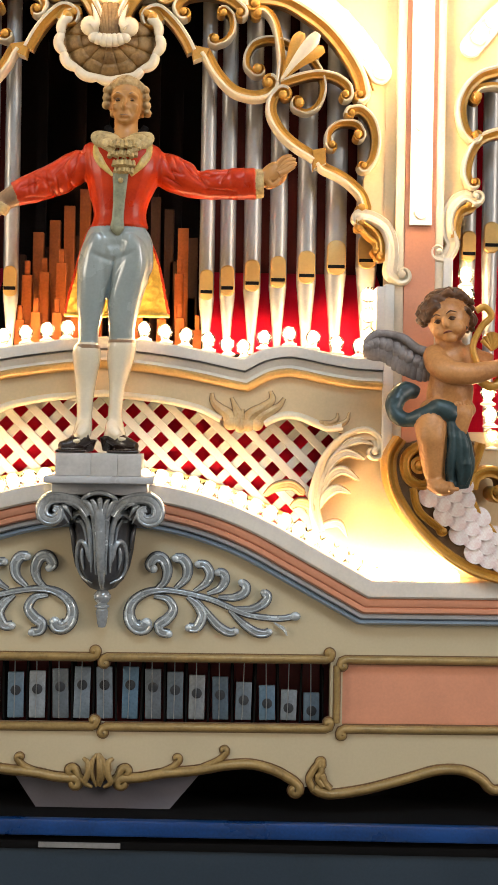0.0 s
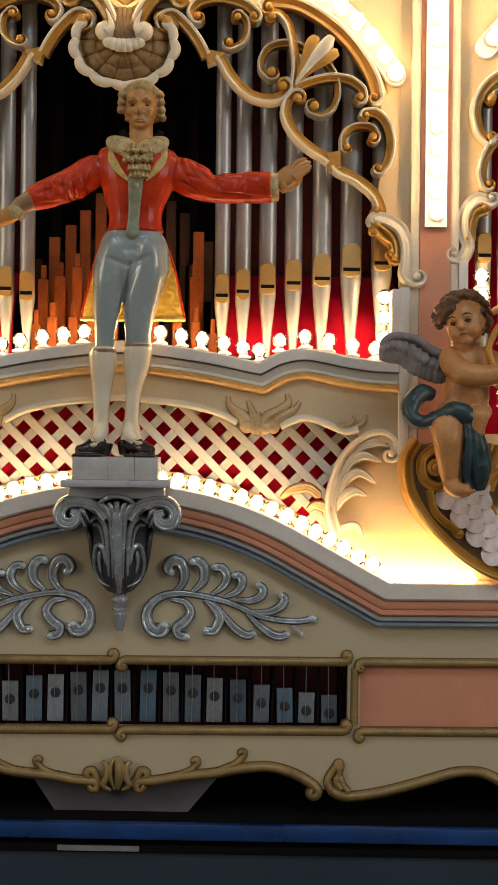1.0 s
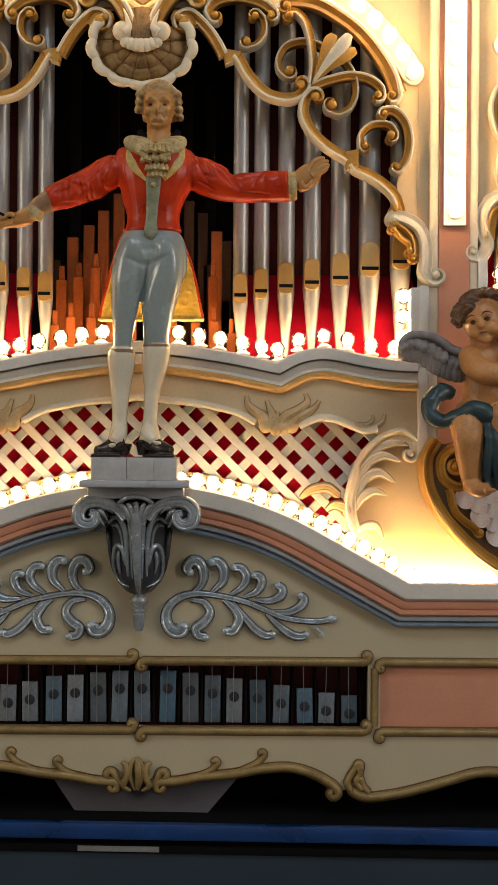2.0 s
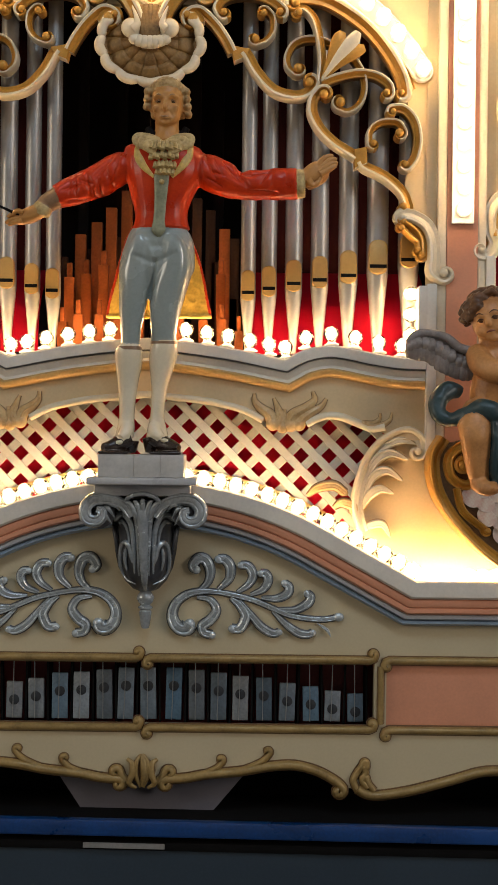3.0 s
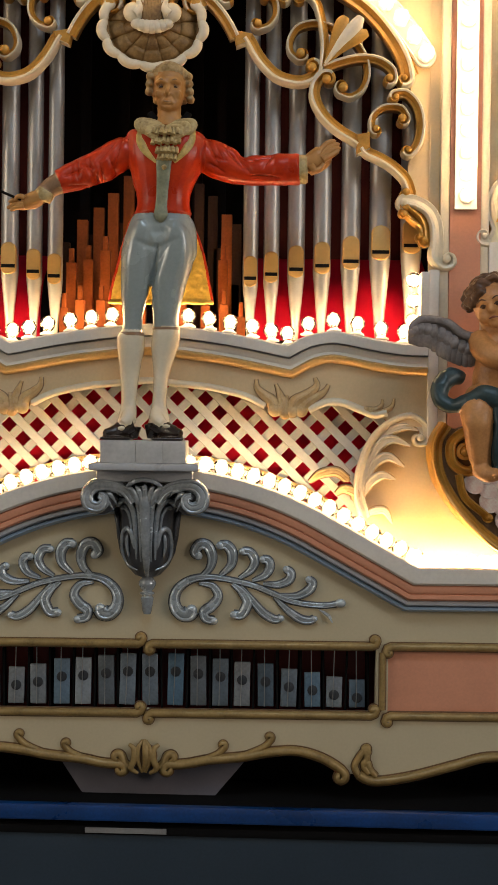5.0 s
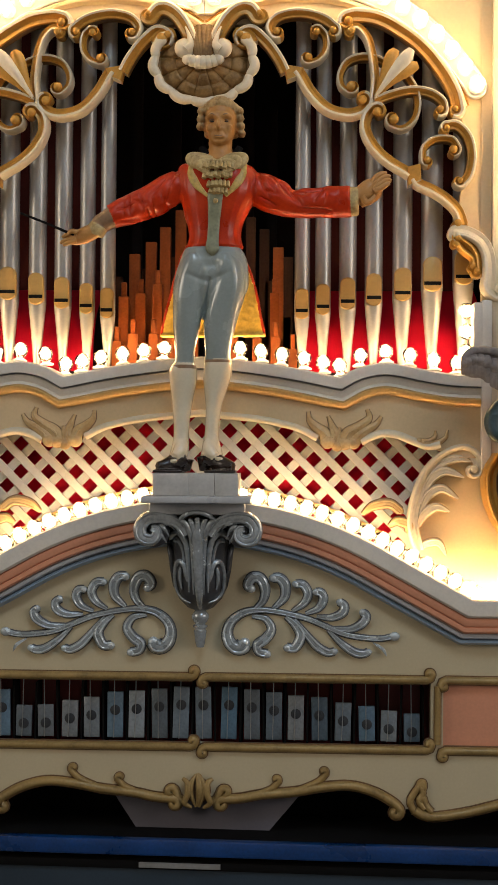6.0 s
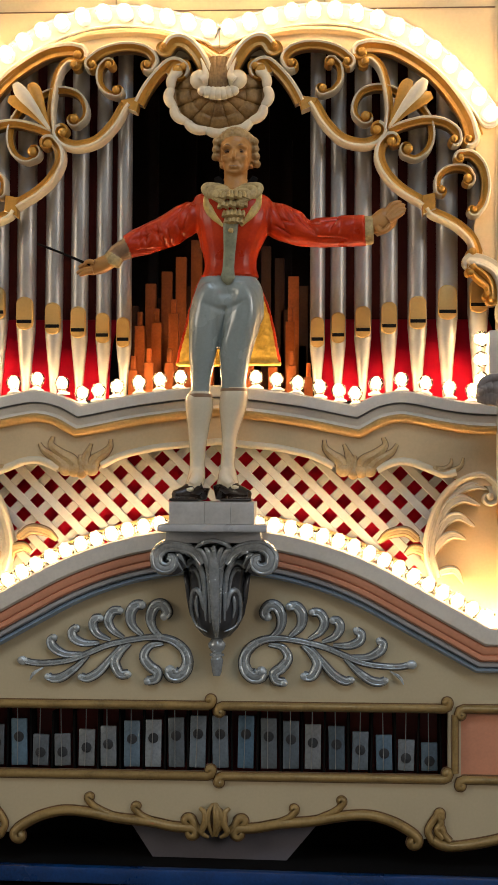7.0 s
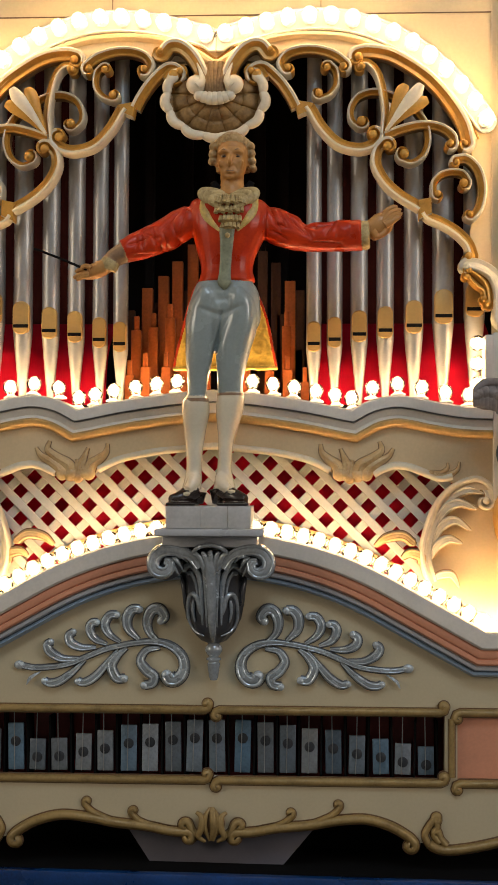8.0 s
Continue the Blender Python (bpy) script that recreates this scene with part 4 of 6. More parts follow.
def scroll(owner, path, c0=None, c1=None, flip=1, w=0.0105, y=0.0, mats=None, name="scroll", s=1, n=5, deep=0.034):
    """A carved C or S scroll: ivory face on one side, gold hollow on the other, ends rolled into spirals."""
    p = curve(path, n)
    body = len(p)
    k0 = 0
    if c1:
        p = curl(p, c1[0], c1[1], 0.85)
    if c0:
        q = curl(p[::-1], c0[0], c0[1], 0.85)[::-1]
        k0 = len(q) - len(p)
        p = q
    N = len(p)
    wid = []
    for i in range(N):
        d = 0 if k0 <= i < k0 + body else ((k0 - i) if i < k0 else (i - k0 - body + 1))
        wid.append(1 - 0.62 * min(1, d / 22))
    if s < 0:
        p = mirror(p)
    e = flip * s
    prof = [(-w, y + deep), (-w, y + 0.004), (-0.88 * w, y - 0.004), (-0.62 * w, y - 0.007), (-0.26 * w, y - 0.005), (-0.14 * w, y + 0.001), (0.35 * w, y + 0.007), (0.86 * w, y + 0.005), (w, y + 0.010), (w, y + deep)]
    prof = [(o * e, d) for o, d in prof]
    bm = sweep(bmesh.new(), p, prof, [0, 0, 0, 0, 1, 1, 1, 1, 2, 2], wid)
    bm.faces.ensure_lookup_table()
    for i in range(N - 1):
        if i < k0 - 6 or i > k0 + body + 6:
            for f in bm.faces[i * 10:i * 10 + 10]:
                f.material_index = 1
    for has, q in ((c0, p[0]), (c1, p[-1])):
        if has:
            ball(bm, (q[0], y - 0.003, q[1]), max(0.0070, has[1] * 0.72), 14, 1, (1, 0.9, 1))
    return part(name, bm, mats or [IVORY, GOLD, BRONZE], owner, "", 45)


def step_block(owner, corners, s):
    """The stepped block where two scrolls meet: gold face, ivory lower edge."""
    c = [(s * x, z) for x, z in corners]
    mx, mz = sum(q[0] for q in c) / 4, sum(q[1] for q in c) / 4
    bm = bmesh.new()
    rows = [[bm.verts.new((mx + (x - mx) * k, y, mz + (z - mz) * k)) for x, z in c] for y, k in ((0.034, 1.0), (0.001, 1.0), (-0.002, 0.90))]
    for A, B in zip(rows, rows[1:]):
        for k in range(4):
            bm.faces.new((A[k], A[(k + 1) % 4], B[(k + 1) % 4], B[k])).material_index = 0 if k == 2 else 1
    bm.faces.new(rows[-1]).material_index = 1
    part("step_block", bm, [IVORY, GOLD], owner, "", 30)


for s in (1, -1):
    fr = thing("scroll_tracery", "ivory and gold carved scroll tracery before the pipes", "carving", "scroll tracery")
    a = dict(owner=fr, s=s)
    scroll(path=[(0.084, 2.574), (0.097, 2.583), (0.117, 2.581), (0.149, 2.551), (0.173, 2.517), (0.188, 2.488)], c0=(1, 0.019), flip=-1, w=0.0125, **a)
    step_block(fr, [(0.184, 2.504), (0.230, 2.496), (0.222, 2.478), (0.192, 2.466)], s)
    scroll(path=[(0.217, 2.491)] + [(0.226, 2.478), (0.248, 2.441), (0.285, 2.404), (0.329, 2.391), (0.360, 2.397), (0.377, 2.413)], c1=(1, 0.015), flip=1, w=0.0135, **a)
    scroll(path=[(0.391, 2.403), (0.376, 2.383), (0.374, 2.352), (0.394, 2.314), (0.428, 2.282), (0.466, 2.259), (0.477, 2.251)], c0=(-1, 0.015), flip=1, w=0.0130, **a)
    step_block(fr, [(0.470, 2.268), (0.500, 2.274), (0.502, 2.236), (0.472, 2.222)], s)
    scroll(path=[(0.487, 2.242)] + [(0.497, 2.229), (0.526, 2.216), (0.557, 2.197), (0.585, 2.169), (0.597, 2.139)], c1=(-1, 0.013), flip=1, w=0.0130, **a)
    scroll(path=[(0.391, 2.421), (0.395, 2.471), (0.389, 2.521), (0.377, 2.564), (0.357, 2.588), (0.338, 2.590)], c1=(1, 0.012), flip=-1, w=0.0100, y=-0.004, **a)
    scroll(path=[(0.394, 2.418), (0.428, 2.432), (0.477, 2.443), (0.520, 2.437), (0.548, 2.418), (0.554, 2.398)], c1=(-1, 0.012), flip=-1, w=0.0100, y=-0.003, **a)
    scroll(path=[(0.431, 2.501), (0.403, 2.517), (0.366, 2.524), (0.331, 2.512), (0.315, 2.484), (0.317, 2.459), (0.333, 2.443)], c1=(1, 0.015), flip=1, w=0.0080, y=0.008, **a)
    scroll(path=[(0.464, 2.484), (0.486, 2.451), (0.494, 2.411), (0.483, 2.376), (0.456, 2.358), (0.431, 2.365)], c1=(-1, 0.016), flip=-1, w=0.0080, y=0.008, **a)
    scroll(path=[(0.327, 2.615), (0.353, 2.620), (0.403, 2.612), (0.452, 2.586), (0.502, 2.548), (0.545, 2.497), (0.576, 2.444), (0.587, 2.400)], c0=(1, 0.014), c1=(-1, 0.010), flip=-1, w=0.0165, y=0.004, **a)
    scroll(path=[(0.159, 2.573), (0.152, 2.592), (0.169, 2.613), (0.204, 2.623), (0.242, 2.621), (0.278, 2.609), (0.305, 2.588)], c0=(1, 0.012), c1=(-1, 0.012), flip=-1, w=0.0110, **a)
    scroll(path=[(0.266, 2.588), (0.280, 2.571), (0.281, 2.541), (0.266, 2.519), (0.243, 2.509)], c0=(1, 0.012), c1=(-1, 0.013), flip=-1, w=0.0080, y=0.004, **a)
    scroll(path=[(0.557, 2.363), (0.583, 2.363), (0.608, 2.337), (0.618, 2.294), (0.611, 2.251), (0.595, 2.228)], c0=(1, 0.009), c1=(-1, 0.010), flip=-1, w=0.0110, **a)
    scroll(path=[(0.506, 2.281), (0.508, 2.312), (0.533, 2.332), (0.570, 2.332), (0.586, 2.312)], c0=(1, 0.011), c1=(-1, 0.014), flip=-1, w=0.0080, y=0.005, **a)
    # lily with three petals
    for k, path in enumerate(([(0.394, 2.426), (0.415, 2.471), (0.431, 2.515), (0.441, 2.535)], [(0.395, 2.426), (0.428, 2.471), (0.459, 2.508), (0.477, 2.534)], [(0.398, 2.426), (0.434, 2.464), (0.468, 2.489), (0.492, 2.499)])):
        p = curve(path, 5)
        n = len(p)
        bm = tube(bmesh.new(), [(s * q[0], -0.006 - 0.004 * (k == 1), q[1]) for q in p], [(0.0035 + 0.0125 * math.sin(math.pi * min(1, (i / (n - 1)) ** 1.3) * 0.88), 0.004 + 0.003 * math.sin(math.pi * i / n)) for i in range(n)], 8)
        part("petal", bm, IVORY if k == 1 else GOLD, fr, "", 60)
    # rolled acanthus at the foot of the tracery
    for path, w, c, m in (([(0.582, 2.118), (0.609, 2.113), (0.639, 2.094), (0.654, 2.062), (0.657, 2.021), (0.655, 1.989), (0.673, 1.973)], 0.0165, (1, 0.014), [IVORY, IVORY, GOLD]), ([(0.589, 2.108), (0.616, 2.088), (0.632, 2.062), (0.636, 2.027)], 0.0115, (-1, 0.009), [GOLD, GOLD, BRONZE]), ([(0.586, 2.093), (0.604, 2.073), (0.622, 2.059), (0.626, 2.038)], 0.010, (-1, 0.008), [GOLD, GOLD, BRONZE])):
        scroll(path=path, c0=(1, 0.008), c1=c, flip=1, w=w, y=-0.012, mats=m, **a)

# ---- shell with twin volutes ----
SHELLBROWN = mat("shell_brown_gold", (0.33, 0.185, 0.058), 0.5, metal=0.1, vary=0.24, scale=34, bump=0.45, dirt=(0.11, 0.052, 0.014))
shell = thing("carved_shell", "bronze ribbed shell with ivory scalloped rim and volutes", "carving")
SX, SZ = 0.0, 2.508
bm = bmesh.new()
NA, NR = 144, 18
grid = []
for i in range(NA + 1):
    a = math.pi * (1.44 * i / NA - 0.22)
    row = []
    for k in range(NR + 1):
        u = k / NR
        lob = 1 + 0.035 * u * abs(math.cos(4.5 * a))
        ridge = 0.012 * u * (abs(math.sin(6.25 * (a + 0.69))) ** 0.35 - 0.6)
        row.append(bm.verts.new((SX - 0.104 * u * lob * math.cos(a), 0.010 - 0.026 * (1 - u * u) - ridge + 0.010 * ((u * 3.0) % 1.0) ** 3, SZ - (0.088 * u * lob) * math.sin(a))))
    grid.append(row)
for i in range(NA):
    for k in range(NR):
        bm.faces.new((grid[i][k], grid[i + 1][k], grid[i + 1][k + 1], grid[i][k + 1]))
bmesh.ops.remove_doubles(bm, verts=bm.verts, dist=0.0003)
part("ribbed_bowl", bm, SHELLBROWN, shell, "", 60)
for k in range(9):
    a = math.pi * (1.40 * (k + 0.5) / 9 - 0.20)
    arc = [(SX - 0.110 * math.cos(a + d) * (1 + 0.075 * math.cos(d / 0.25 * 1.57)), -0.004, SZ - 0.088 * math.sin(a + d) * (1 + 0.075 * math.cos(d / 0.25 * 1.57))) for d in [-0.262 + 0.524 * j / 10 for j in range(11)]]
    part("rim_lobe", tube(bmesh.new(), arc, [0.0070, 0.0100, 0.0112, 0.0118, 0.0120, 0.0120, 0.0120, 0.0118, 0.0112, 0.0100, 0.0070], 10), IVORY, shell, "ivory painted rim lobe", 60)
for s in (1, -1):
    scroll(shell, [(0.122, 2.611), (0.106, 2.630), (0.082, 2.630), (0.056, 2.609), (0.033, 2.570), (0.030, 2.546)], (1, 0.010), (1, 0.017), flip=1, w=0.0165, y=-0.014, s=s, name="volute", deep=0.05)
    scroll(shell, [(0.085, 2.582), (0.106, 2.574), (0.117, 2.556)], (1, 0.012), None, flip=1, w=0.0100, y=-0.004, s=s, name="volute", deep=0.04)
for s in (1, -1):
    kx, kz = 0.044, 2.539
    bm = bmesh.new()
    ball(bm, (s * kx, -0.020, kz - 0.004), 0.0225, 18, 0, (1, 0.75, 1))
    tube(bm, curve([(s * (kx - 0.003), -0.026, kz + 0.045), (s * (kx - 0.012), -0.028, kz + 0.022), (s * (kx - 0.015), -0.030, kz + 0.002), (s * (kx - 0.004), -0.032, kz - 0.010)], 5), [0.0015 + 0.0085 * min(1, j / 12) for j in range(16)], 10)
    part("volute_knob", bm, IVORY, shell, "ivory rolled volute end", 60)
for k in range(-3, 4):
    part("frill_lobe", tube(bmesh.new(), curve([(k * 0.0100, -0.012, 2.514), (k * 0.0122, -0.022, 2.503 + 0.0006 * k * k), (k * 0.0142, -0.018, 2.488 + 0.0016 * k * k)], 4), [0.0100, 0.0112, 0.0120, 0.0126, 0.0126, 0.0122, 0.0112, 0.0098, 0.0065], 10), IVORY, shell, "ivory frill lobe", 60)
for k in range(-3, 4):
    part("centre_leaf", tube(bmesh.new(), curve([(k * 0.0125, -0.004, 2.592 - 0.0012 * k * k), (k * 0.0098, -0.012, 2.565), (k * 0.0062, -0.020, 2.535), (k * 0.0050, -0.018, 2.496)], 4), [0.0078] * 5 + [0.0070] * 5 + [0.0055] * 3, 10), SHELLBROWN, shell, "brown gold fluted leaf", 60)

# ---- carvings on the gallery board ----


def flame(owner, path, w, mat_, edge, s, y=0.002, name="leaf"):
    """A flame-shaped carved leaf: a fine curling tip that swells into a round, rolled foot."""
    p = curve(path, 7)
    n = len(p) - 1
    rad = [w * (0.28 + 0.78 * math.sin(0.5 * math.pi * min(1, i / n * 1.15)) ** 1.3) for i in range(n + 1)]
    pts = [(s * q[0], y - 0.005 * (i / n), q[1]) for i, q in enumerate(p)]
    bm = bmesh.new()
    tube(bm, pts, rad, 12, 0, 0.62)
    ball(bm, pts[-1], rad[-1] * 1.15, 14, 0, (1, 0.75, 1))
    tube(bm, [(a, b - r * 0.50, c) for (a, b, c), r in zip(pts, rad)], [r * 0.26 for r in rad], 6)
    # rim in the edge colour paints the shading line round each leaf
    tube(bm, [(a, y + 0.002, c) for a, b, c in pts], [(r + 0.0012, 0.0030) for r in rad], 12, 1)
    return part(name, bm, [mat_, edge], owner, "", 60)


for s in (1, -1):
    cg = thing("gallery_carving", "ivory and gold leaf carving on the gallery board", "carving", "gallery carvings")
    for path, w in (([(0.247, 1.704), (0.250, 1.684), (0.267, 1.667), (0.284, 1.654), (0.290, 1.634)], 0.0120), ([(0.292, 1.694), (0.302, 1.670), (0.308, 1.650), (0.300, 1.634)], 0.0105),
                    ([(0.382, 1.710), (0.386, 1.690), (0.364, 1.670), (0.338, 1.654), (0.331, 1.632)], 0.0125), ([(0.414, 1.694), (0.402, 1.676), (0.377, 1.660), (0.362, 1.648), (0.351, 1.633)], 0.0115), ([(0.318, 1.668), (0.316, 1.648), (0.314, 1.626)], 0.0105)):
        flame(cg, path, w * 1.1, TAN, BRONZE, s)
    for path in ([(0.538, 1.662), (0.536, 1.648), (0.522, 1.637), (0.500, 1.637)], [(0.565, 1.664), (0.559, 1.645), (0.535, 1.632), (0.508, 1.633)]):
        flame(cg, path, 0.0070, TAN, OLDGOLD, s)
    pts = curve([(0.0, 1.699)] + [(0.082, 1.691), (0.132, 1.686), (0.175, 1.678), (0.225, 1.665), (0.268, 1.643)], 4)
    part("edge_bead", sweep(bmesh.new(), [(s * a, b) for a, b in pts], [(o * 0.9, d + 0.004) for o, d in bead_prof]), IVORY, cg, "", 60)
    pts = curve([(0.368, 1.635), (0.391, 1.647), (0.419, 1.655), (0.453, 1.651), (0.496, 1.634), (0.521, 1.626), (0.548, 1.631)], 5)
    part("edge_bead", sweep(bmesh.new(), [(s * a, b) for a, b in pts], [(o * 1.0, d + 0.004) for o, d in bead_prof]), IVORY, cg, "", 60)
    ac = thing("acanthus_bracket", "large ivory acanthus leaf rolling over at the top", "carving", "acanthus brackets")
    scroll(ac, [(0.502, 1.387), (0.487, 1.449), (0.497, 1.508), (0.521, 1.565), (0.560, 1.604), (0.604, 1.619), (0.633, 1.600), (0.637, 1.574)], None, (-1, 0.013), flip=-1, w=0.0135, y=0.000, s=s, name="main_leaf", mats=[IVORY, IVORY, GOLD])
    for path, w in (([(0.526, 1.557), (0.552, 1.586), (0.588, 1.600), (0.620, 1.592)], 0.012), ([(0.507, 1.494), (0.526, 1.547), (0.560, 1.570), (0.602, 1.557)], 0.0145), ([(0.503, 1.468), (0.522, 1.513), (0.553, 1.530), (0.590, 1.508)], 0.0135), ([(0.500, 1.442), (0.514, 1.471), (0.540, 1.487), (0.570, 1.478)], 0.0125), ([(0.505, 1.390), (0.520, 1.403), (0.547, 1.405), (0.564, 1.377)], 0.0110)):
        leaflet(ac, path, w, IVORY, 0.016, "leaf", 0.25, s, 0.62, TAN)
    for path, w in (([(0.373, 1.469), (0.397, 1.488), (0.434, 1.494), (0.460, 1.477)], 0.012), ([(0.434, 1.442), (0.453, 1.454), (0.477, 1.447), (0.480, 1.431)], 0.012)):
        leaflet(ac, path, w, TAN, 0.015, "low_leaf", 0.8, s, edge=BRONZE)

# ---- conductor figure: one carved and painted mesh ----
from mathutils.bvhtree import BVHTree

FLESH = mat("painted_flesh", (0.46, 0.215, 0.055), 0.40, vary=0.08, scale=40, coat=0.1)
HAIR = mat("painted_wig", (0.46, 0.31, 0.14), 0.45, vary=0.2, scale=40, bump=0.4, dirt=(0.24, 0.14, 0.05))
COAT = mat("glossy_red_paint", (0.53, 0.036, 0.003), 0.30, vary=0.2, scale=22, coat=0.0, dirt=(0.36, 0.016, 0.002))
BREECHES = mat("glossy_grey_blue_paint", (0.30, 0.335, 0.315), 0.24, vary=0.08, scale=9, coat=0.45)
STOCKING = mat("glossy_white_paint", (0.73, 0.63, 0.455), 0.2, vary=0.06, scale=12, coat=0.5)
SHOE = mat("dark_brown_gloss", (0.025, 0.014, 0.010), 0.2, vary=0.2, coat=0.5)
RUFF = mat("aged_cream_paint", (0.54, 0.40, 0.18), 0.42, vary=0.15, scale=40, bump=0.2, dirt=(0.25, 0.165, 0.065))
VEST = mat("green_grey_paint", (0.30, 0.30, 0.19), 0.4, vary=0.2, scale=60, dirt=(0.16, 0.16, 0.10))
LINING = mat("gold_lining", (0.72, 0.45, 0.07), 0.35, metal=0.2, vary=0.15, scale=40, bump=0.5)
CUFF = mat("brown_cuff_paint", (0.30, 0.17, 0.09), 0.4, vary=0.2, scale=30)
OCHRE = mat("ochre_lapel_paint", (0.60, 0.39, 0.095), 0.4, vary=0.2, scale=40, bump=0.3)
for satin in (COAT, RUFF, HAIR):
    satin.node_tree.nodes["Principled BSDF"].inputs["Specular IOR Level"].default_value = 0.3
FIG = [COAT, BREECHES, STOCKING, SHOE, RUFF, VEST, LINING, FLESH, HAIR, CUFF, BLACK, OCHRE]
cR, cB, cS, cSh, cRf, cV, cL, cF, cH, cC, cK, cO = range(12)


def ringloft(bm, rows, mi, y=0.0, sides=24, power=2.3):
    """Level rings (x of one side, x of the other, z, depth, y) skinned into a body."""
    rings = []
    for x0, x1, z, d, yy in rows:
        cx, rx = (x0 + x1) / 2, (x1 - x0) / 2
        ring = []
        for k in range(sides):
            a = 2 * math.pi * k / sides
            ca, sa = math.cos(a), math.sin(a)
            ring.append(bm.verts.new((cx + rx * math.copysign(abs(ca) ** (2 / power), ca), yy + y + d * math.copysign(abs(sa) ** (2 / power), sa), z)))
        rings.append(ring)
    for A, B in zip(rings, rings[1:]):
        for k in range(sides):
            bm.faces.new((A[k], A[(k + 1) % sides], B[(k + 1) % sides], B[k])).material_index = mi
    bm.faces.new(rings[0]).material_index = mi
    bm.faces.new(rings[-1]).material_index = mi


def rows_of(pairs, depth, yy=0.0):
    """Left and right points in turn to ring rows."""
    out = []
    for i in range(0, len(pairs), 2):
        (x0, z0), (x1, z1) = pairs[i], pairs[i + 1]
        k = i // 2
        d = depth[k] if isinstance(depth, (list, tuple)) else depth
        y0 = yy[k] if isinstance(yy, (list, tuple)) else yy
        out.append((x0, x1, (z0 + z1) / 2, d, y0))
    return smooth_rows(out)


def smooth_rows(rows):
    n = 4
    out = []
    cols = [curve([(i, r[c]) for i, r in enumerate(rows)], n) for c in range(5)]
    for i in range(len(cols[0])):
        out.append(tuple(cols[c][i][1] for c in range(5)))
    return out


def limb(bm, pts, radii, mi, sides=18, n=5, flat=1.0):
    p = curve(pts, n)
    rr = [q[1] for q in curve([(i, r) for i, r in enumerate(radii)], n)]
    tube(bm, p, rr, sides, mi, flat)


def sculpt(bm, voxel, passes, folds=(), calm=None, creases=()):
    """Melts overlapping limbs into one carved skin that keeps the paint of what lies nearest."""
    bmesh.ops.recalc_face_normals(bm, faces=bm.faces)
    bm.faces.ensure_lookup_table()
    tree = BVHTree.FromBMesh(bm)
    me = bpy.data.meshes.new("rough_carving")
    bm.to_mesh(me)
    ob = new("rough_carving", me)
    mod = ob.modifiers.new("skin", "REMESH")
    mod.mode, mod.voxel_size = "VOXEL", voxel
    skin = bpy.data.meshes.new_from_object(ob.evaluated_get(bpy.context.evaluated_depsgraph_get()))
    out = bmesh.new()
    out.from_mesh(skin)
    for f in out.faces:
        idx = tree.find_nearest(f.calc_center_median())[2]
        f.material_index = bm.faces[idx].material_index
    for k in range(passes):
        bmesh.ops.smooth_vert(out, verts=out.verts, factor=0.5, use_axis_x=True, use_axis_y=True, use_axis_z=True)
    out.normal_update()
    for mi, amp, freq in folds:
        seen = {v for f in out.faces if f.material_index == mi for v in f.verts}
        for v in seen:
            if mi == 0 and calm and (calm[0] < v.co.x < calm[1] or v.co.z < calm[2]):
                continue
            q = Vector((v.co.x * freq + v.co.z * freq * 0.5, v.co.y * freq * 0.6, v.co.z * freq - v.co.x * freq * 0.4))
            v.co += v.normal * amp * (1 - 2.4 * abs(noise.noise(q)))
    # carved creases: lines in the facade's plane, cut into (or raised from) the front of one paint
    for mi, x0, z0, x1, z1, w, depth in creases:
        a, d = Vector((x0, z0)), Vector((x1 - x0, z1 - z0))
        L2 = max(1e-9, d.length_squared)
        for v in {v for f in out.faces if f.material_index == mi for v in f.verts}:
            if v.normal.y > 0.3:
                continue
            q = Vector((v.co.x, v.co.z)) - a
            u = min(1, max(0, q.dot(d) / L2))
            r = (q - d * u).length
            if r < 3 * w:
                k = math.exp(-((r / w) ** 2 if mi != 0 else 1.3 * r / w)) * (1 if L2 < 1e-8 else 0.35 + 0.65 * math.sin(math.pi * (0.15 + 0.7 * u)))
                v.co += (Vector((0, 1, 0)) if mi == 7 else -v.normal) * depth * k
    bpy.data.objects.remove(ob)
    bpy.data.meshes.remove(skin)
    bpy.data.meshes.remove(me)
    bm.free()
    return out


fig = bmesh.new()
Y = -0.095
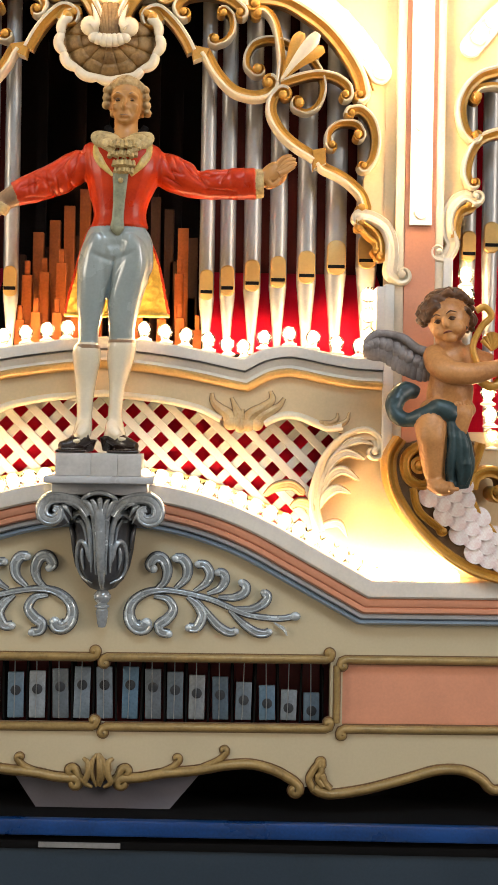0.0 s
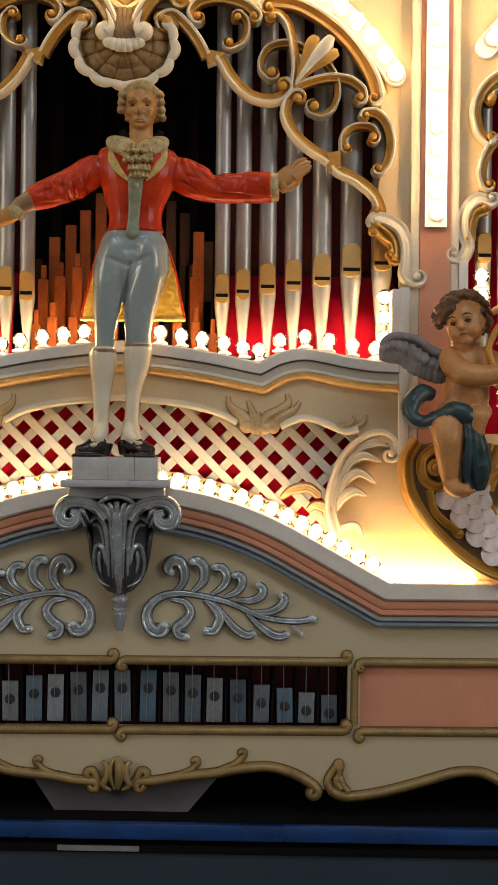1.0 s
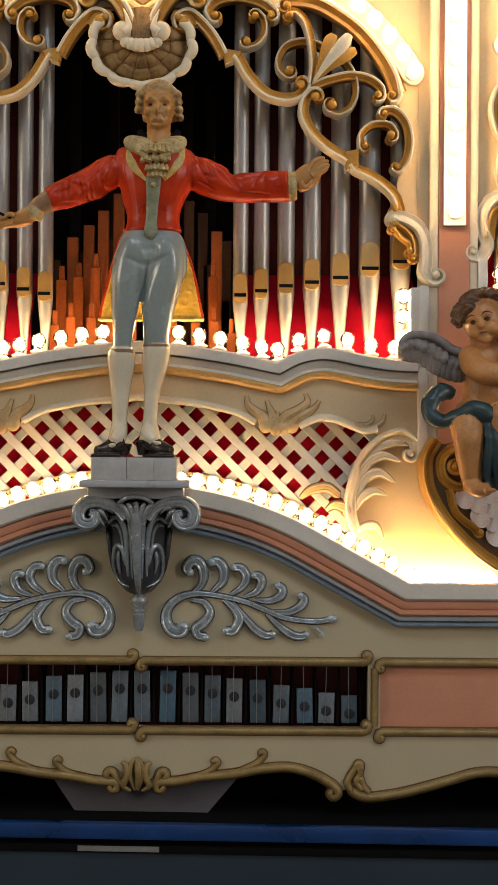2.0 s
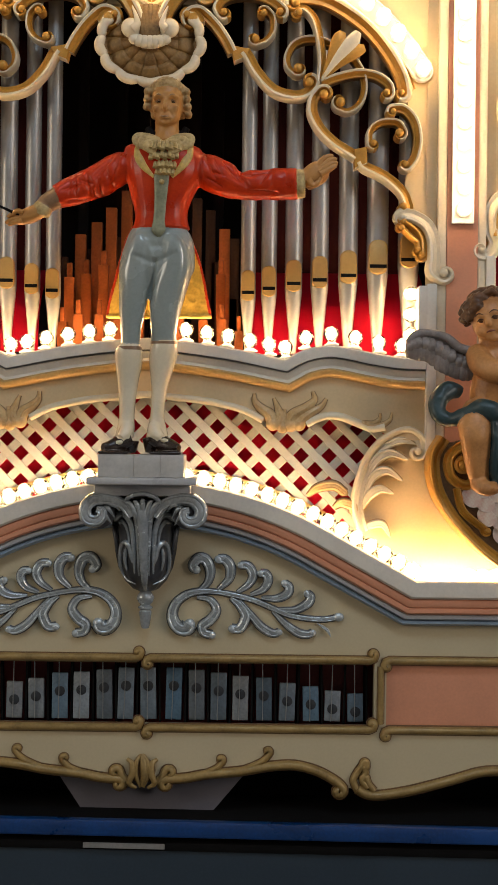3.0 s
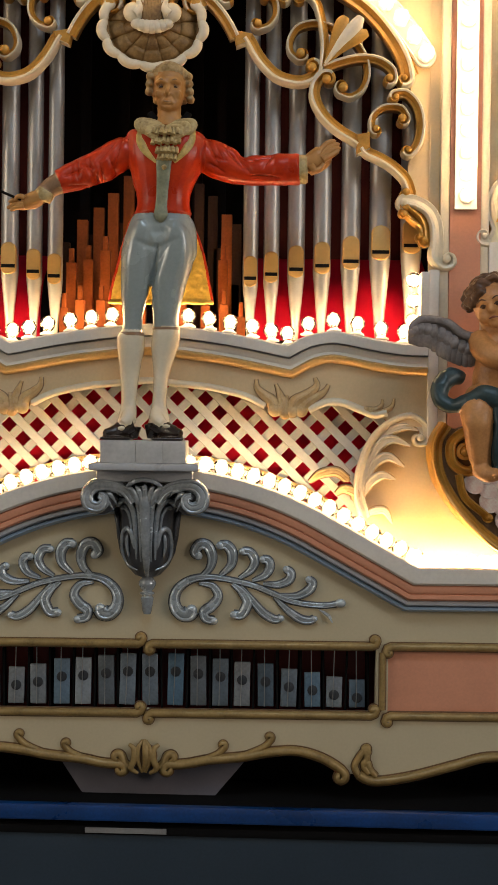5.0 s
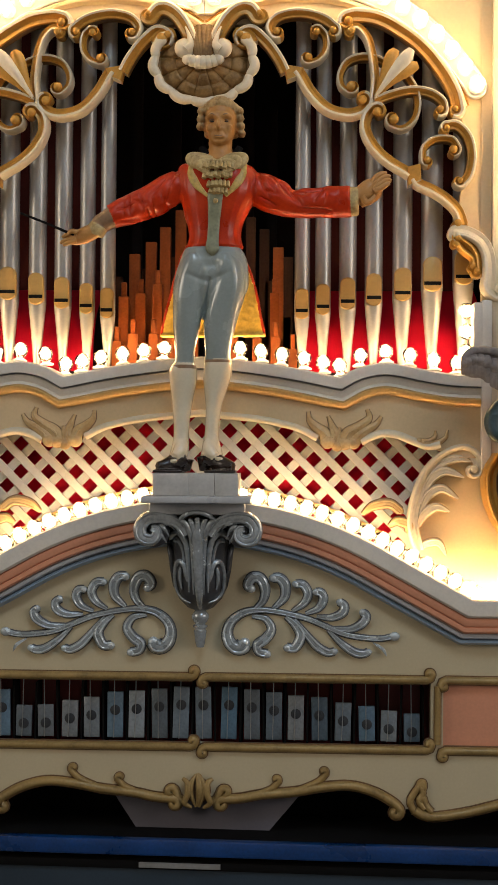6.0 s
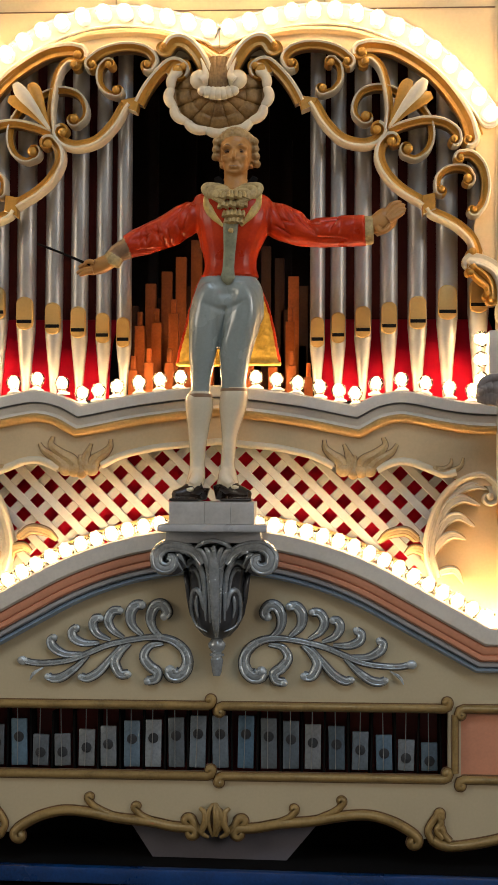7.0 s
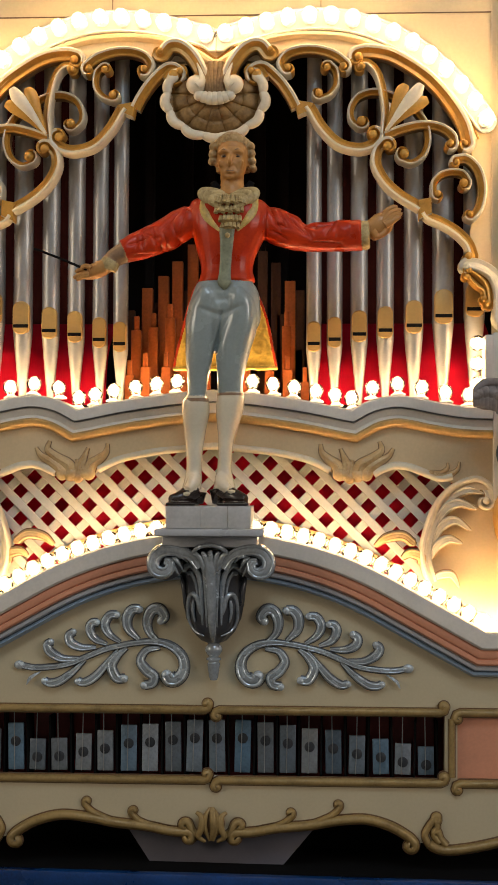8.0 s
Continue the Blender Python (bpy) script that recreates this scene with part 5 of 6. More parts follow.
# legs
for pairs, mi, dep, yy in (
    ([(-0.026, 2.047), (0.006, 2.046), (-0.041, 2.025), (0.022, 2.025), (-0.055, 1.985), (0.020, 1.985), (-0.057, 1.950), (0.013, 1.950), (-0.057, 1.911), (0.008, 1.911), (-0.055, 1.876), (0.001, 1.876), (-0.052, 1.841), (-0.006, 1.841), (-0.052, 1.806), (-0.009, 1.806)], cB, [0.050, 0.055, 0.050, 0.044, 0.036, 0.031, 0.029, 0.028], [0, 0, 0, -0.004, -0.006, -0.006, -0.004, 0]),
    ([(0.032, 2.046), (0.083, 2.046), (0.022, 2.025), (0.101, 2.024), (0.025, 1.985), (0.107, 1.985), (0.018, 1.950), (0.101, 1.950), (0.011, 1.911), (0.089, 1.911), (0.013, 1.876), (0.080, 1.876), (0.015, 1.841), (0.073, 1.841), (0.016, 1.815), (0.072, 1.815)], cB, [0.050, 0.055, 0.052, 0.046, 0.038, 0.032, 0.030, 0.029], [0, 0, 0, -0.004, -0.006, -0.006, -0.004, 0]),
    ([(-0.056, 1.806), (-0.008, 1.806), (-0.065, 1.791), (-0.003, 1.791), (-0.064, 1.763), (-0.004, 1.763), (-0.061, 1.737), (-0.010, 1.737), (-0.058, 1.711), (-0.014, 1.711), (-0.055, 1.680), (-0.018, 1.680), (-0.054, 1.645), (-0.020, 1.645), (-0.058, 1.619), (-0.019, 1.619), (-0.063, 1.598), (-0.021, 1.598)], cS, [0.029, 0.034, 0.036, 0.034, 0.029, 0.025, 0.022, 0.024, 0.030], [0, 0.002, 0.008, 0.010, 0.008, 0.004, 0.002, -0.002, -0.010]),
    ([(0.017, 1.816), (0.073, 1.816), (0.014, 1.802), (0.076, 1.802), (0.011, 1.772), (0.072, 1.772), (0.014, 1.741), (0.062, 1.741), (0.017, 1.711), (0.053, 1.711), (0.017, 1.680), (0.049, 1.680), (0.015, 1.645), (0.047, 1.646), (0.010, 1.619), (0.053, 1.620), (0.008, 1.602), (0.058, 1.602)], cS, [0.029, 0.034, 0.036, 0.034, 0.029, 0.025, 0.022, 0.024, 0.030], [0, 0.002, 0.008, 0.010, 0.008, 0.004, 0.002, -0.002, -0.010])):
    ringloft(fig, rows_of(pairs, dep, yy), mi, Y)
# seat of the breeches, knee bands
ringloft(fig, rows_of([(-0.026, 2.066), (0.089, 2.066), (-0.036, 2.053), (0.101, 2.053), (-0.045, 2.029), (0.109, 2.029), (-0.054, 1.999), (0.111, 1.998), (-0.057, 1.968), (0.108, 1.968), (-0.042, 1.938), (0.085, 1.938), (-0.030, 1.905), (0.060, 1.905)], [0.046, 0.048, 0.049, 0.048, 0.042, 0.030, 0.016]), cB, Y)
# shoes with heel and strap
for pts, rr, strap, heel in (([(-0.033, 1.598), (-0.052, 1.585), (-0.070, 1.578), (-0.085, 1.575)], (0.021, 0.018, 0.0150, 0.009), [(-0.048, 1.588)], [(-0.028, 1.593), (-0.029, 1.567)]),
                             ([(0.026, 1.602), (0.047, 1.587), (0.067, 1.580), (0.083, 1.576)], (0.021, 0.018, 0.0155, 0.009), [(0.050, 1.594)], [(0.018, 1.598), (0.017, 1.567)])):
    p = [(q[0], Y - 0.012 - 0.012 * i, max(q[1], 1.578)) for i, q in enumerate(pts)]
    limb(fig, p, rr, cSh, 16, 5, 1.0)
    ball(fig, (strap[0][0], Y - 0.044, strap[0][1] + 0.001), 0.0062, 12, cS, (1.4, 0.7, 0.7))
    limb(fig, [(pts[0][0] * 1.02, Y - 0.010, 1.628), (pts[0][0] * 1.12, Y - 0.024, 1.612), (pts[1][0] * 0.92, Y - 0.036, 1.598)], (0.015, 0.0155, 0.010), cS, 14, 4)
    limb(fig, [(heel[0][0], Y + 0.004, heel[0][1]), (heel[1][0], Y + 0.004, 1.566)], (0.021, 0.013), cSh, 14, 3)
    a, b = sorted((p[0][0], p[-1][0]))
    box(fig, a - 0.008, b + 0.006, Y - 0.070, Y + 0.022, 1.5628, 1.569, 0, cSh)
# torso
ringloft(fig, rows_of([(0.001, 2.250), (0.077, 2.249), (-0.042, 2.247), (0.115, 2.248), (-0.050, 2.227), (0.132, 2.225), (-0.047, 2.188), (0.132, 2.187), (-0.037, 2.154), (0.115, 2.153), (-0.028, 2.120), (0.099, 2.119), (-0.023, 2.090), (0.094, 2.090), (-0.029, 2.065), (0.100, 2.064)], [0.030, 0.046, 0.058, 0.062, 0.058, 0.052, 0.050, 0.052]), cR, Y)
# waistcoat strip, button, lapels
# coat tails: gold lining faces forward, red edge
for path, inner in (([(-0.031, 2.077), (-0.058, 2.016), (-0.076, 1.957), (-0.089, 1.916), (-0.097, 1.879)], [(0.003, 2.066), (0.008, 2.009), (0.014, 1.957), (0.018, 1.916), (0.019, 1.879)]), ([(0.089, 2.074), (0.116, 2.013), (0.131, 1.957), (0.138, 1.916), (0.146, 1.881)], [(0.050, 2.061), (0.040, 2.009), (0.032, 1.957), (0.026, 1.916), (0.023, 1.881)])):
    fig.verts.index_update()
    first = len(fig.verts)
    band(fig, path, inner, Y + 0.045, Y + 0.050, cL)
    limb(fig, [(q[0], Y + 0.043, q[1]) for q in path], [0.0022, 0.0026, 0.0026, 0.0026, 0.0024], cR, 8, 4)
    band(fig, path, inner, Y + 0.0505, Y + 0.056, cR)
    limb(fig, [(path[-1][0], Y + 0.042, path[-1][1]), ((path[-1][0] + inner[-1][0]) / 2, Y + 0.040, path[-1][1] - 0.001), (inner[-1][0], Y + 0.042, inner[-1][1])], [0.004] * 3, cL, 8, 4)
    fig.verts.ensure_lookup_table()
    for v in fig.verts[first:]:
        v.co.y += 0.085 * (path[0][1] - v.co.z) / (path[0][1] - path[-1][1]) - 0.008
# sleeves
arm1 = [(q[0], Y + dy, q[1]) for q, dy in zip([(-0.020, 2.198), (-0.056, 2.199), (-0.102, 2.172), (-0.143, 2.154), (-0.176, 2.140), (-0.196, 2.132)], (0.01, 0.0, -0.004, -0.008, -0.014, -0.018))]
limb(fig, arm1, (0.030, 0.036, 0.036, 0.034, 0.029, 0.026), cR, 32, 12)
arm2 = [(q[0], Y + dy, q[1]) for q, dy in zip([(0.090, 2.196), (0.128, 2.196), (0.166, 2.182), (0.204, 2.166), (0.242, 2.164), (0.280, 2.166), (0.309, 2.166), (0.335, 2.167)], (0.01, 0.0, -0.004, -0.006, -0.008, -0.012, -0.016, -0.018))]
limb(fig, arm2, (0.032, 0.038, 0.040, 0.032, 0.033, 0.034, 0.034, 0.034), cR, 32, 12)
# cuffs and hands
limb(fig, [(q[0], Y - 0.018, q[1]) for q in [(-0.190, 2.132), (-0.213, 2.120), (-0.229, 2.111)]], (0.024, 0.022, 0.018), cC, 18, 4)
limb(fig, [(q[0], Y - 0.020, q[1]) for q in [(-0.223, 2.111), (-0.228, 2.102), (-0.233, 2.091)]], (0.021, 0.022, 0.020), cRf, 18, 3)
limb(fig, [(q[0], Y - 0.022, q[1]) for q in [(-0.232, 2.100), (-0.251, 2.091), (-0.274, 2.083), (-0.290, 2.079)]], (0.017, 0.019, 0.016, 0.010), cF, 16, 4)
limb(fig, [(q[0], Y - 0.018, q[1]) for q in [(0.333, 2.165), (0.343, 2.166), (0.353, 2.167)]], (0.030, 0.033, 0.031), cRf, 18, 3, 0.9)
limb(fig, [(q[0], Y - 0.022, q[1]) for q in [(0.351, 2.167), (0.368, 2.180), (0.386, 2.194), (0.397, 2.203)]], (0.020, 0.026, 0.026, 0.018), cF, 16, 4, 0.6)
# neck, ruff, jabot
limb(fig, [(q[0], Y - 0.006, q[1]) for q in [(0.046, 2.303), (0.047, 2.277), (0.048, 2.256)]], (0.027, 0.026, 0.034), cF, 18, 4)
limb(fig, [(q[0], Y - 0.012, q[1]) for q in [(-0.011, 2.264), (0.018, 2.259), (0.047, 2.251), (0.077, 2.258), (0.093, 2.264)]], (0.008, 0.012, 0.014, 0.012, 0.008), cRf, 14, 5)
# head
HX, HZ = 0.047, 2.336
ringloft(fig, [(HX - a, HX + b, z, d, yy) for a, b, z, d, yy in (
    (0.011, 0.010, 2.291, 0.010, -0.030), (0.021, 0.020, 2.296, 0.021, -0.022), (0.028, 0.028, 2.308, 0.031, -0.015), (0.032, 0.032, 2.324, 0.038, -0.009), (0.034, 0.034, 2.340, 0.041, -0.006), (0.035, 0.035, 2.356, 0.044, -0.004), (0.033, 0.033, 2.372, 0.042, 0.0), (0.024, 0.024, 2.386, 0.030, 0.004))], cF, Y, 28, 2.2)
FY = Y - 0.045
FX = HX - 0.002
limb(fig, [(FX + 0.001, FY + 0.002, 2.350), (FX, FY - 0.005, 2.338), (FX - 0.001, FY - 0.013, 2.326), (FX - 0.001, FY - 0.003, 2.320)], (0.0040, 0.0042, 0.0052, 0.0044), cF, 12, 5)
for s in (1, -1):
    ball(fig, (FX + s * 0.0060, FY - 0.002, 2.3235), 0.0034, 10, cF)
    limb(fig, [(FX + s * 0.005, FY - 0.001, 2.348), (FX + s * 0.015, FY + 0.000, 2.3525), (FX + s * 0.027, FY + 0.011, 2.348)], (0.0048, 0.0058, 0.0044), cF, 10, 4)
    limb(fig, [(FX + s * 0.022, FY + 0.007, 2.332), (FX + s * 0.020, FY + 0.009, 2.318)], (0.0080, 0.0070), cF, 12, 3)
    limb(fig, [(HX + s * 0.034, Y - 0.004, 2.344), (HX + s * 0.037, Y - 0.003, 2.334), (HX + s * 0.034, Y - 0.006, 2.325)], (0.004, 0.006, 0.004), cF, 10, 3)
ball(fig, (FX, FY + 0.005, 2.309), 0.0125, 14, cF, (1.1, 0.7, 0.85))
ball(fig, (FX, FY + 0.010, 2.296), 0.0095, 12, cF, (1.2, 1, 0.8))
# wig: cap, combed strands and side rolls
ringloft(fig, [(HX - a, HX + a, z, d, yy) for a, z, d, yy in ((0.038, 2.318, 0.022, 0.026), (0.042, 2.345, 0.028, 0.024), (0.042, 2.364, 0.034, 0.018), (0.037, 2.380, 0.036, 0.012), (0.027, 2.390, 0.030, 0.010), (0.010, 2.394, 0.014, 0.010))], cH, Y, 24)
for k in range(-4, 5):
    a = k / 4.0
    limb(fig, [(HX + 0.036 * a, Y - 0.040 + 0.020 * a * a, 2.377 - 0.014 * a * a), (HX + 0.033 * a, Y - 0.030 + 0.016 * a * a, 2.391 - 0.014 * a * a), (HX + 0.027 * a, Y + 0.012, 2.397 - 0.012 * a * a)], (0.0048, 0.0074, 0.007), cH, 10, 4)
for s in (1, -1):
    for k, z in enumerate((2.369, 2.353, 2.337, 2.321)):
        if s < 0 and k == 3:
            continue
        ball(fig, (HX + s * (0.0425 + 0.0015 * k) - 0.001, Y - 0.012 + 0.004 * k, z), 0.0098, 12, cH, (0.95, 1.5, 0.92))
# dark stand collar behind the neck
for s in (1, -1):
    limb(fig, [(HX + s * 0.044, Y - 0.004, 2.291), (HX + s * 0.038, Y - 0.008, 2.280), (HX + s * 0.030, Y - 0.012, 2.268)], (0.0085, 0.0095, 0.0100), cK, 10, 4, 0.5)
CREASES = [(cF, FX - 0.0150, 2.3405, FX - 0.0148, 2.3405, 0.0070, 0.0085), (cF, FX + 0.0150, 2.3405, FX + 0.0152, 2.3405, 0.0070, 0.0085), (cF, FX - 0.008, 2.320, FX - 0.0155, 2.308, 0.0026, 0.0015), (cF, FX + 0.008, 2.320, FX + 0.0155, 2.308, 0.0026, 0.0015), (cF, FX - 0.008, 2.3005, FX + 0.008, 2.3005, 0.0028, 0.0022), (cF, FX - 0.018, 2.362, FX + 0.018, 2.362, 0.0018, 0.0008),
           (cB, 0.026, 1.990, 0.012, 1.905, 0.0045, 0.0080), (cB, 0.026, 1.985, 0.070, 2.005, 0.0060, 0.0035), (cB, 0.020, 1.985, -0.020, 2.000, 0.0060, 0.0035), (cB, 0.016, 2.020, 0.050, 2.022, 0.0080, 0.0030), (cB, 0.004, 2.040, 0.018, 2.000, 0.0055, -0.0020), (cB, 0.062, 2.040, 0.048, 1.995, 0.0055, -0.0020)]
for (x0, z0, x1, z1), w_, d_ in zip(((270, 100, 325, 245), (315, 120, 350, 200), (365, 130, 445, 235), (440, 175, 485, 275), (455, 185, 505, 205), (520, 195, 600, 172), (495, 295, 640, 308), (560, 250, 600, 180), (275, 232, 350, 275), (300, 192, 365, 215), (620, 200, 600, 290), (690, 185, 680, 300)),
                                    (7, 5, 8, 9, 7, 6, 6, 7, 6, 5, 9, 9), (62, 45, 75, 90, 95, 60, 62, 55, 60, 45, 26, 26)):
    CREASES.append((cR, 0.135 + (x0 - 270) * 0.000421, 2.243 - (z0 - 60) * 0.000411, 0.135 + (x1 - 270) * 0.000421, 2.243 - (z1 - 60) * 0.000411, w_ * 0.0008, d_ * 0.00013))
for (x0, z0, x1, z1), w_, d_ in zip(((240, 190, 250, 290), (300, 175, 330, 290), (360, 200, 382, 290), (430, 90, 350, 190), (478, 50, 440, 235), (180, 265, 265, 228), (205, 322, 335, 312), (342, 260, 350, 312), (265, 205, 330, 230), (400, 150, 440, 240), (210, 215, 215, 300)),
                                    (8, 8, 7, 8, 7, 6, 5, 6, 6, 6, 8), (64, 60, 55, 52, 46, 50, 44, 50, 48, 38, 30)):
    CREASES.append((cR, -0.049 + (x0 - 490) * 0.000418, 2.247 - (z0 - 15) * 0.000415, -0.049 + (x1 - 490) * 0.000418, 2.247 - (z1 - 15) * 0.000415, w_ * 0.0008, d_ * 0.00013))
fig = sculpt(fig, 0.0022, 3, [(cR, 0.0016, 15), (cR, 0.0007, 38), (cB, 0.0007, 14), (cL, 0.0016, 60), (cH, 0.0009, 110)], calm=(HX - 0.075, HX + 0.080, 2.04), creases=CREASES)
# fine carving laid over the skin: fingers, bands, eyes, mouth, pleats, jabot, baton
limb(fig, [(q[0], Y - d, q[1]) for q, d in zip([(0.039, 2.176), (0.038, 2.145), (0.036, 2.111), (0.034, 2.078), (0.033, 2.055), (0.034, 2.041)], (0.062, 0.059, 0.053, 0.051, 0.053, 0.050))], (0.0175, 0.0150, 0.0130, 0.0130, 0.0150, 0.004), cV, 14, 5, 0.28)
for path in ([(-0.008, 2.250), (-0.013, 2.222), (-0.003, 2.197), (0.022, 2.170)], [(0.096, 2.247), (0.096, 2.220), (0.085, 2.197), (0.062, 2.170)]):
    limb(fig, [(q[0], Y - d, q[1]) for q, d in zip(path, (0.036, 0.049, 0.058, 0.062))], (0.011, 0.0105, 0.0085, 0.003), cO, 14, 5, 0.32)
for pairs in ([(-0.057, 1.802), (-0.007, 1.802), (-0.058, 1.794), (-0.006, 1.794)], [(0.016, 1.814), (0.073, 1.814), (0.016, 1.808), (0.074, 1.808)]):
    ringloft(fig, [(x0 - 0.002, x1 + 0.002, z, 0.0325, 0) for (x0, z), (x1, z_) in (pairs[0:2], pairs[2:4])], cC, Y)
for k, path in enumerate(([(-0.272, 2.087), (-0.287, 2.090), (-0.298, 2.087), (-0.303, 2.083)], [(-0.271, 2.080), (-0.289, 2.078), (-0.300, 2.074), (-0.307, 2.070)], [(-0.270, 2.075), (-0.285, 2.072), (-0.295, 2.068), (-0.300, 2.065)], [(-0.267, 2.092), (-0.277, 2.096), (-0.285, 2.094), (-0.289, 2.088)])):
    limb(fig, [(q[0], Y - 0.030 - 0.003 * k, q[1]) for q in path], (0.0064, 0.0058, 0.0050, 0.0034), cF, 10, 3)
for k, path in enumerate(([(0.378, 2.197), (0.392, 2.218), (0.407, 2.226), (0.416, 2.226)], [(0.382, 2.193), (0.401, 2.212), (0.415, 2.219), (0.424, 2.218)], [(0.386, 2.188), (0.405, 2.205), (0.417, 2.210), (0.426, 2.209)], [(0.388, 2.184), (0.405, 2.194), (0.417, 2.202), (0.423, 2.203)], [(0.361, 2.172), (0.371, 2.160), (0.382, 2.165), (0.390, 2.176)])):
    limb(fig, [(q[0], Y - 0.028 - 0.003 * k, q[1]) for q in path], (0.0076, 0.0068, 0.0060, 0.004), cF, 10, 3)
for s in (1, -1):
    ball(fig, (FX + s * 0.0150, FY + 0.0100, 2.3395), 0.0050, 12, cF, (1.35, 0.8, 0.85))
    limb(fig, [(FX + s * 0.0095, FY + 0.0064, 2.3388), (FX + s * 0.0150, FY + 0.0046, 2.3396), (FX + s * 0.0205, FY + 0.0072, 2.3388)], (0.0008, 0.0018, 0.0008), cSh, 8, 4)
    limb(fig, [(FX + s * 0.0080, FY + 0.0065, 2.3405), (FX + s * 0.0150, FY + 0.0040, 2.3440), (FX + s * 0.0225, FY + 0.0085, 2.3405)], (0.0009, 0.0015, 0.0009), cC, 8, 4)
    limb(fig, [(FX + s * 0.0060, FY - 0.0035, 2.3490), (FX + s * 0.0155, FY - 0.0040, 2.3545), (FX + s * 0.0270, FY + 0.0085, 2.3500)], (0.0009, 0.0017, 0.0008), cC, 8, 4)
limb(fig, [(FX - 0.0105, FY + 0.0010, 2.3082), (FX - 0.001, FY - 0.0036, 2.3064), (FX + 0.0100, FY + 0.0010, 2.3082)], (0.0009, 0.0017, 0.0009), cC, 8, 4)
limb(fig, [(FX - 0.0070, FY + 0.0002, 2.3045), (FX, FY - 0.0022, 2.3038), (FX + 0.0070, FY + 0.0002, 2.3045)], (0.0012, 0.0024, 0.0012), cF, 8, 4)
# ruff: two broad folded flaps
for s in (1, -1):
    for r_, (path, w_) in enumerate((([(0.002, 2.252), (0.030, 2.261), (0.060, 2.262), (0.063, 2.252), (0.044, 2.236), (0.022, 2.228)], 0.0090), ([(0.000, 2.248), (0.024, 2.255), (0.048, 2.254), (0.048, 2.243), (0.028, 2.229)], 0.0085), ([(0.000, 2.243), (0.018, 2.247), (0.036, 2.244), (0.036, 2.234), (0.018, 2.223)], 0.0075))):
        limb(fig, [(0.041 + s * a * 0.93, Y - 0.030 - 0.010 * r_ - 0.022 * (k / 5), b) for k, (a, b) in enumerate(path)], [w_ * q for q in (0.7, 1, 1.1, 1.1, 1.0, 0.6)[:len(path)]], cRf, 12, 5, 0.4)
RUF = [(0.002, 2.238), (0.081, 2.237), (0.010, 2.219), (0.075, 2.218), (0.020, 2.200), (0.070, 2.199), (0.024, 2.185), (0.066, 2.184)]
for r_, many in enumerate((9, 8, 6, 5)):
    (x0, z0), (x1, z1) = RUF[2 * r_], RUF[2 * r_ + 1]
    for k in range(many):
        u = (k + 0.5) / many
        x, e = x0 + (x1 - x0) * u, math.sin(math.pi * u)
        dz = 0.003 * (k % 2) * (r_ < 2)
        limb(fig, [(x, Y - 0.048 - 0.005 * e, z0 + 0.010 + dz), (x + 0.001, Y - 0.058 - 0.010 * e, z0 - 0.001 + dz), (x, Y - 0.062 - 0.012 * e, z0 - 0.010 + dz)], (0.0030, 0.0048, 0.0054), cRf, 10, 4)
# baton
limb(fig, [(q[0], Y - 0.034, q[1]) for q in [(-0.276, 2.088), (-0.337, 2.114), (-0.396, 2.137)]], (0.0032, 0.0027, 0.0026), cK, 8, 4)
bx, bz = 0.040, 2.159
ball(fig, (bx, Y - 0.066, bz), 0.006, 10, cRf)
tagged(new("conductor_figure", finish("conductor_figure", fig, FIG, 60)), "painted carved bandmaster figure in red coat with raised baton", "statue")

# ---- cherub on its scrolled console ----
WING = mat("grey_wing_paint", (0.25, 0.215, 0.20), 0.42, vary=0.25, scale=30, bump=0.3)
DRAPE = mat("dark_teal_paint", (0.026, 0.056, 0.060), 0.42, vary=0.25, scale=20, coat=0.12)
BROWNHAIR = mat("brown_hair_paint", (0.12, 0.05, 0.018), 0.36, vary=0.3, scale=40, bump=0.5)
LIP = mat("dark_lip_paint", (0.22, 0.06, 0.03), 0.4)
CHERUB_SKIN = mat("warm_flesh_paint", (0.56, 0.26, 0.085), 0.45, vary=0.22, scale=14, coat=0.06, dirt=(0.33, 0.13, 0.038))
CH = [CHERUB_SKIN, BROWNHAIR, WING, DRAPE, GOLD, LIP]
ch = bmesh.new()
Y = -0.120
P = lambda q, dy: [(a, Y + d, b) for (a, b), d in zip(q, dy)]
limb(ch, P([(0.775, 1.814), (0.779, 1.792), (0.780, 1.761), (0.778, 1.729), (0.775, 1.698), (0.770, 1.673)], (0, 0, 0, -0.004, 0, 0)), (0.030, 0.046, 0.048, 0.050, 0.052, 0.046), 0, 22, 5, 0.85)
limb(ch, P([(0.768, 1.836), (0.773, 1.811)], (0, 0)), (0.028, 0.030), 0, 16, 3)
hx, hz = 0.769, 1.871
ball(ch, (hx, Y - 0.012, hz), 0.047, 24, 0, (0.98, 1.0, 1.1))


def on_face(u, v, d):
    """A place on the cherub's head, tilted by 16 degrees and turned aside."""
    yaw, roll = radians(-20), radians(15)
    x, y = u * math.cos(yaw) + d * math.sin(yaw), -d * math.cos(yaw) + u * math.sin(yaw)
    return (hx + x * math.cos(roll) - v * math.sin(roll), Y - 0.012 + y, hz - 0.004 + v * math.cos(roll) + x * math.sin(roll))


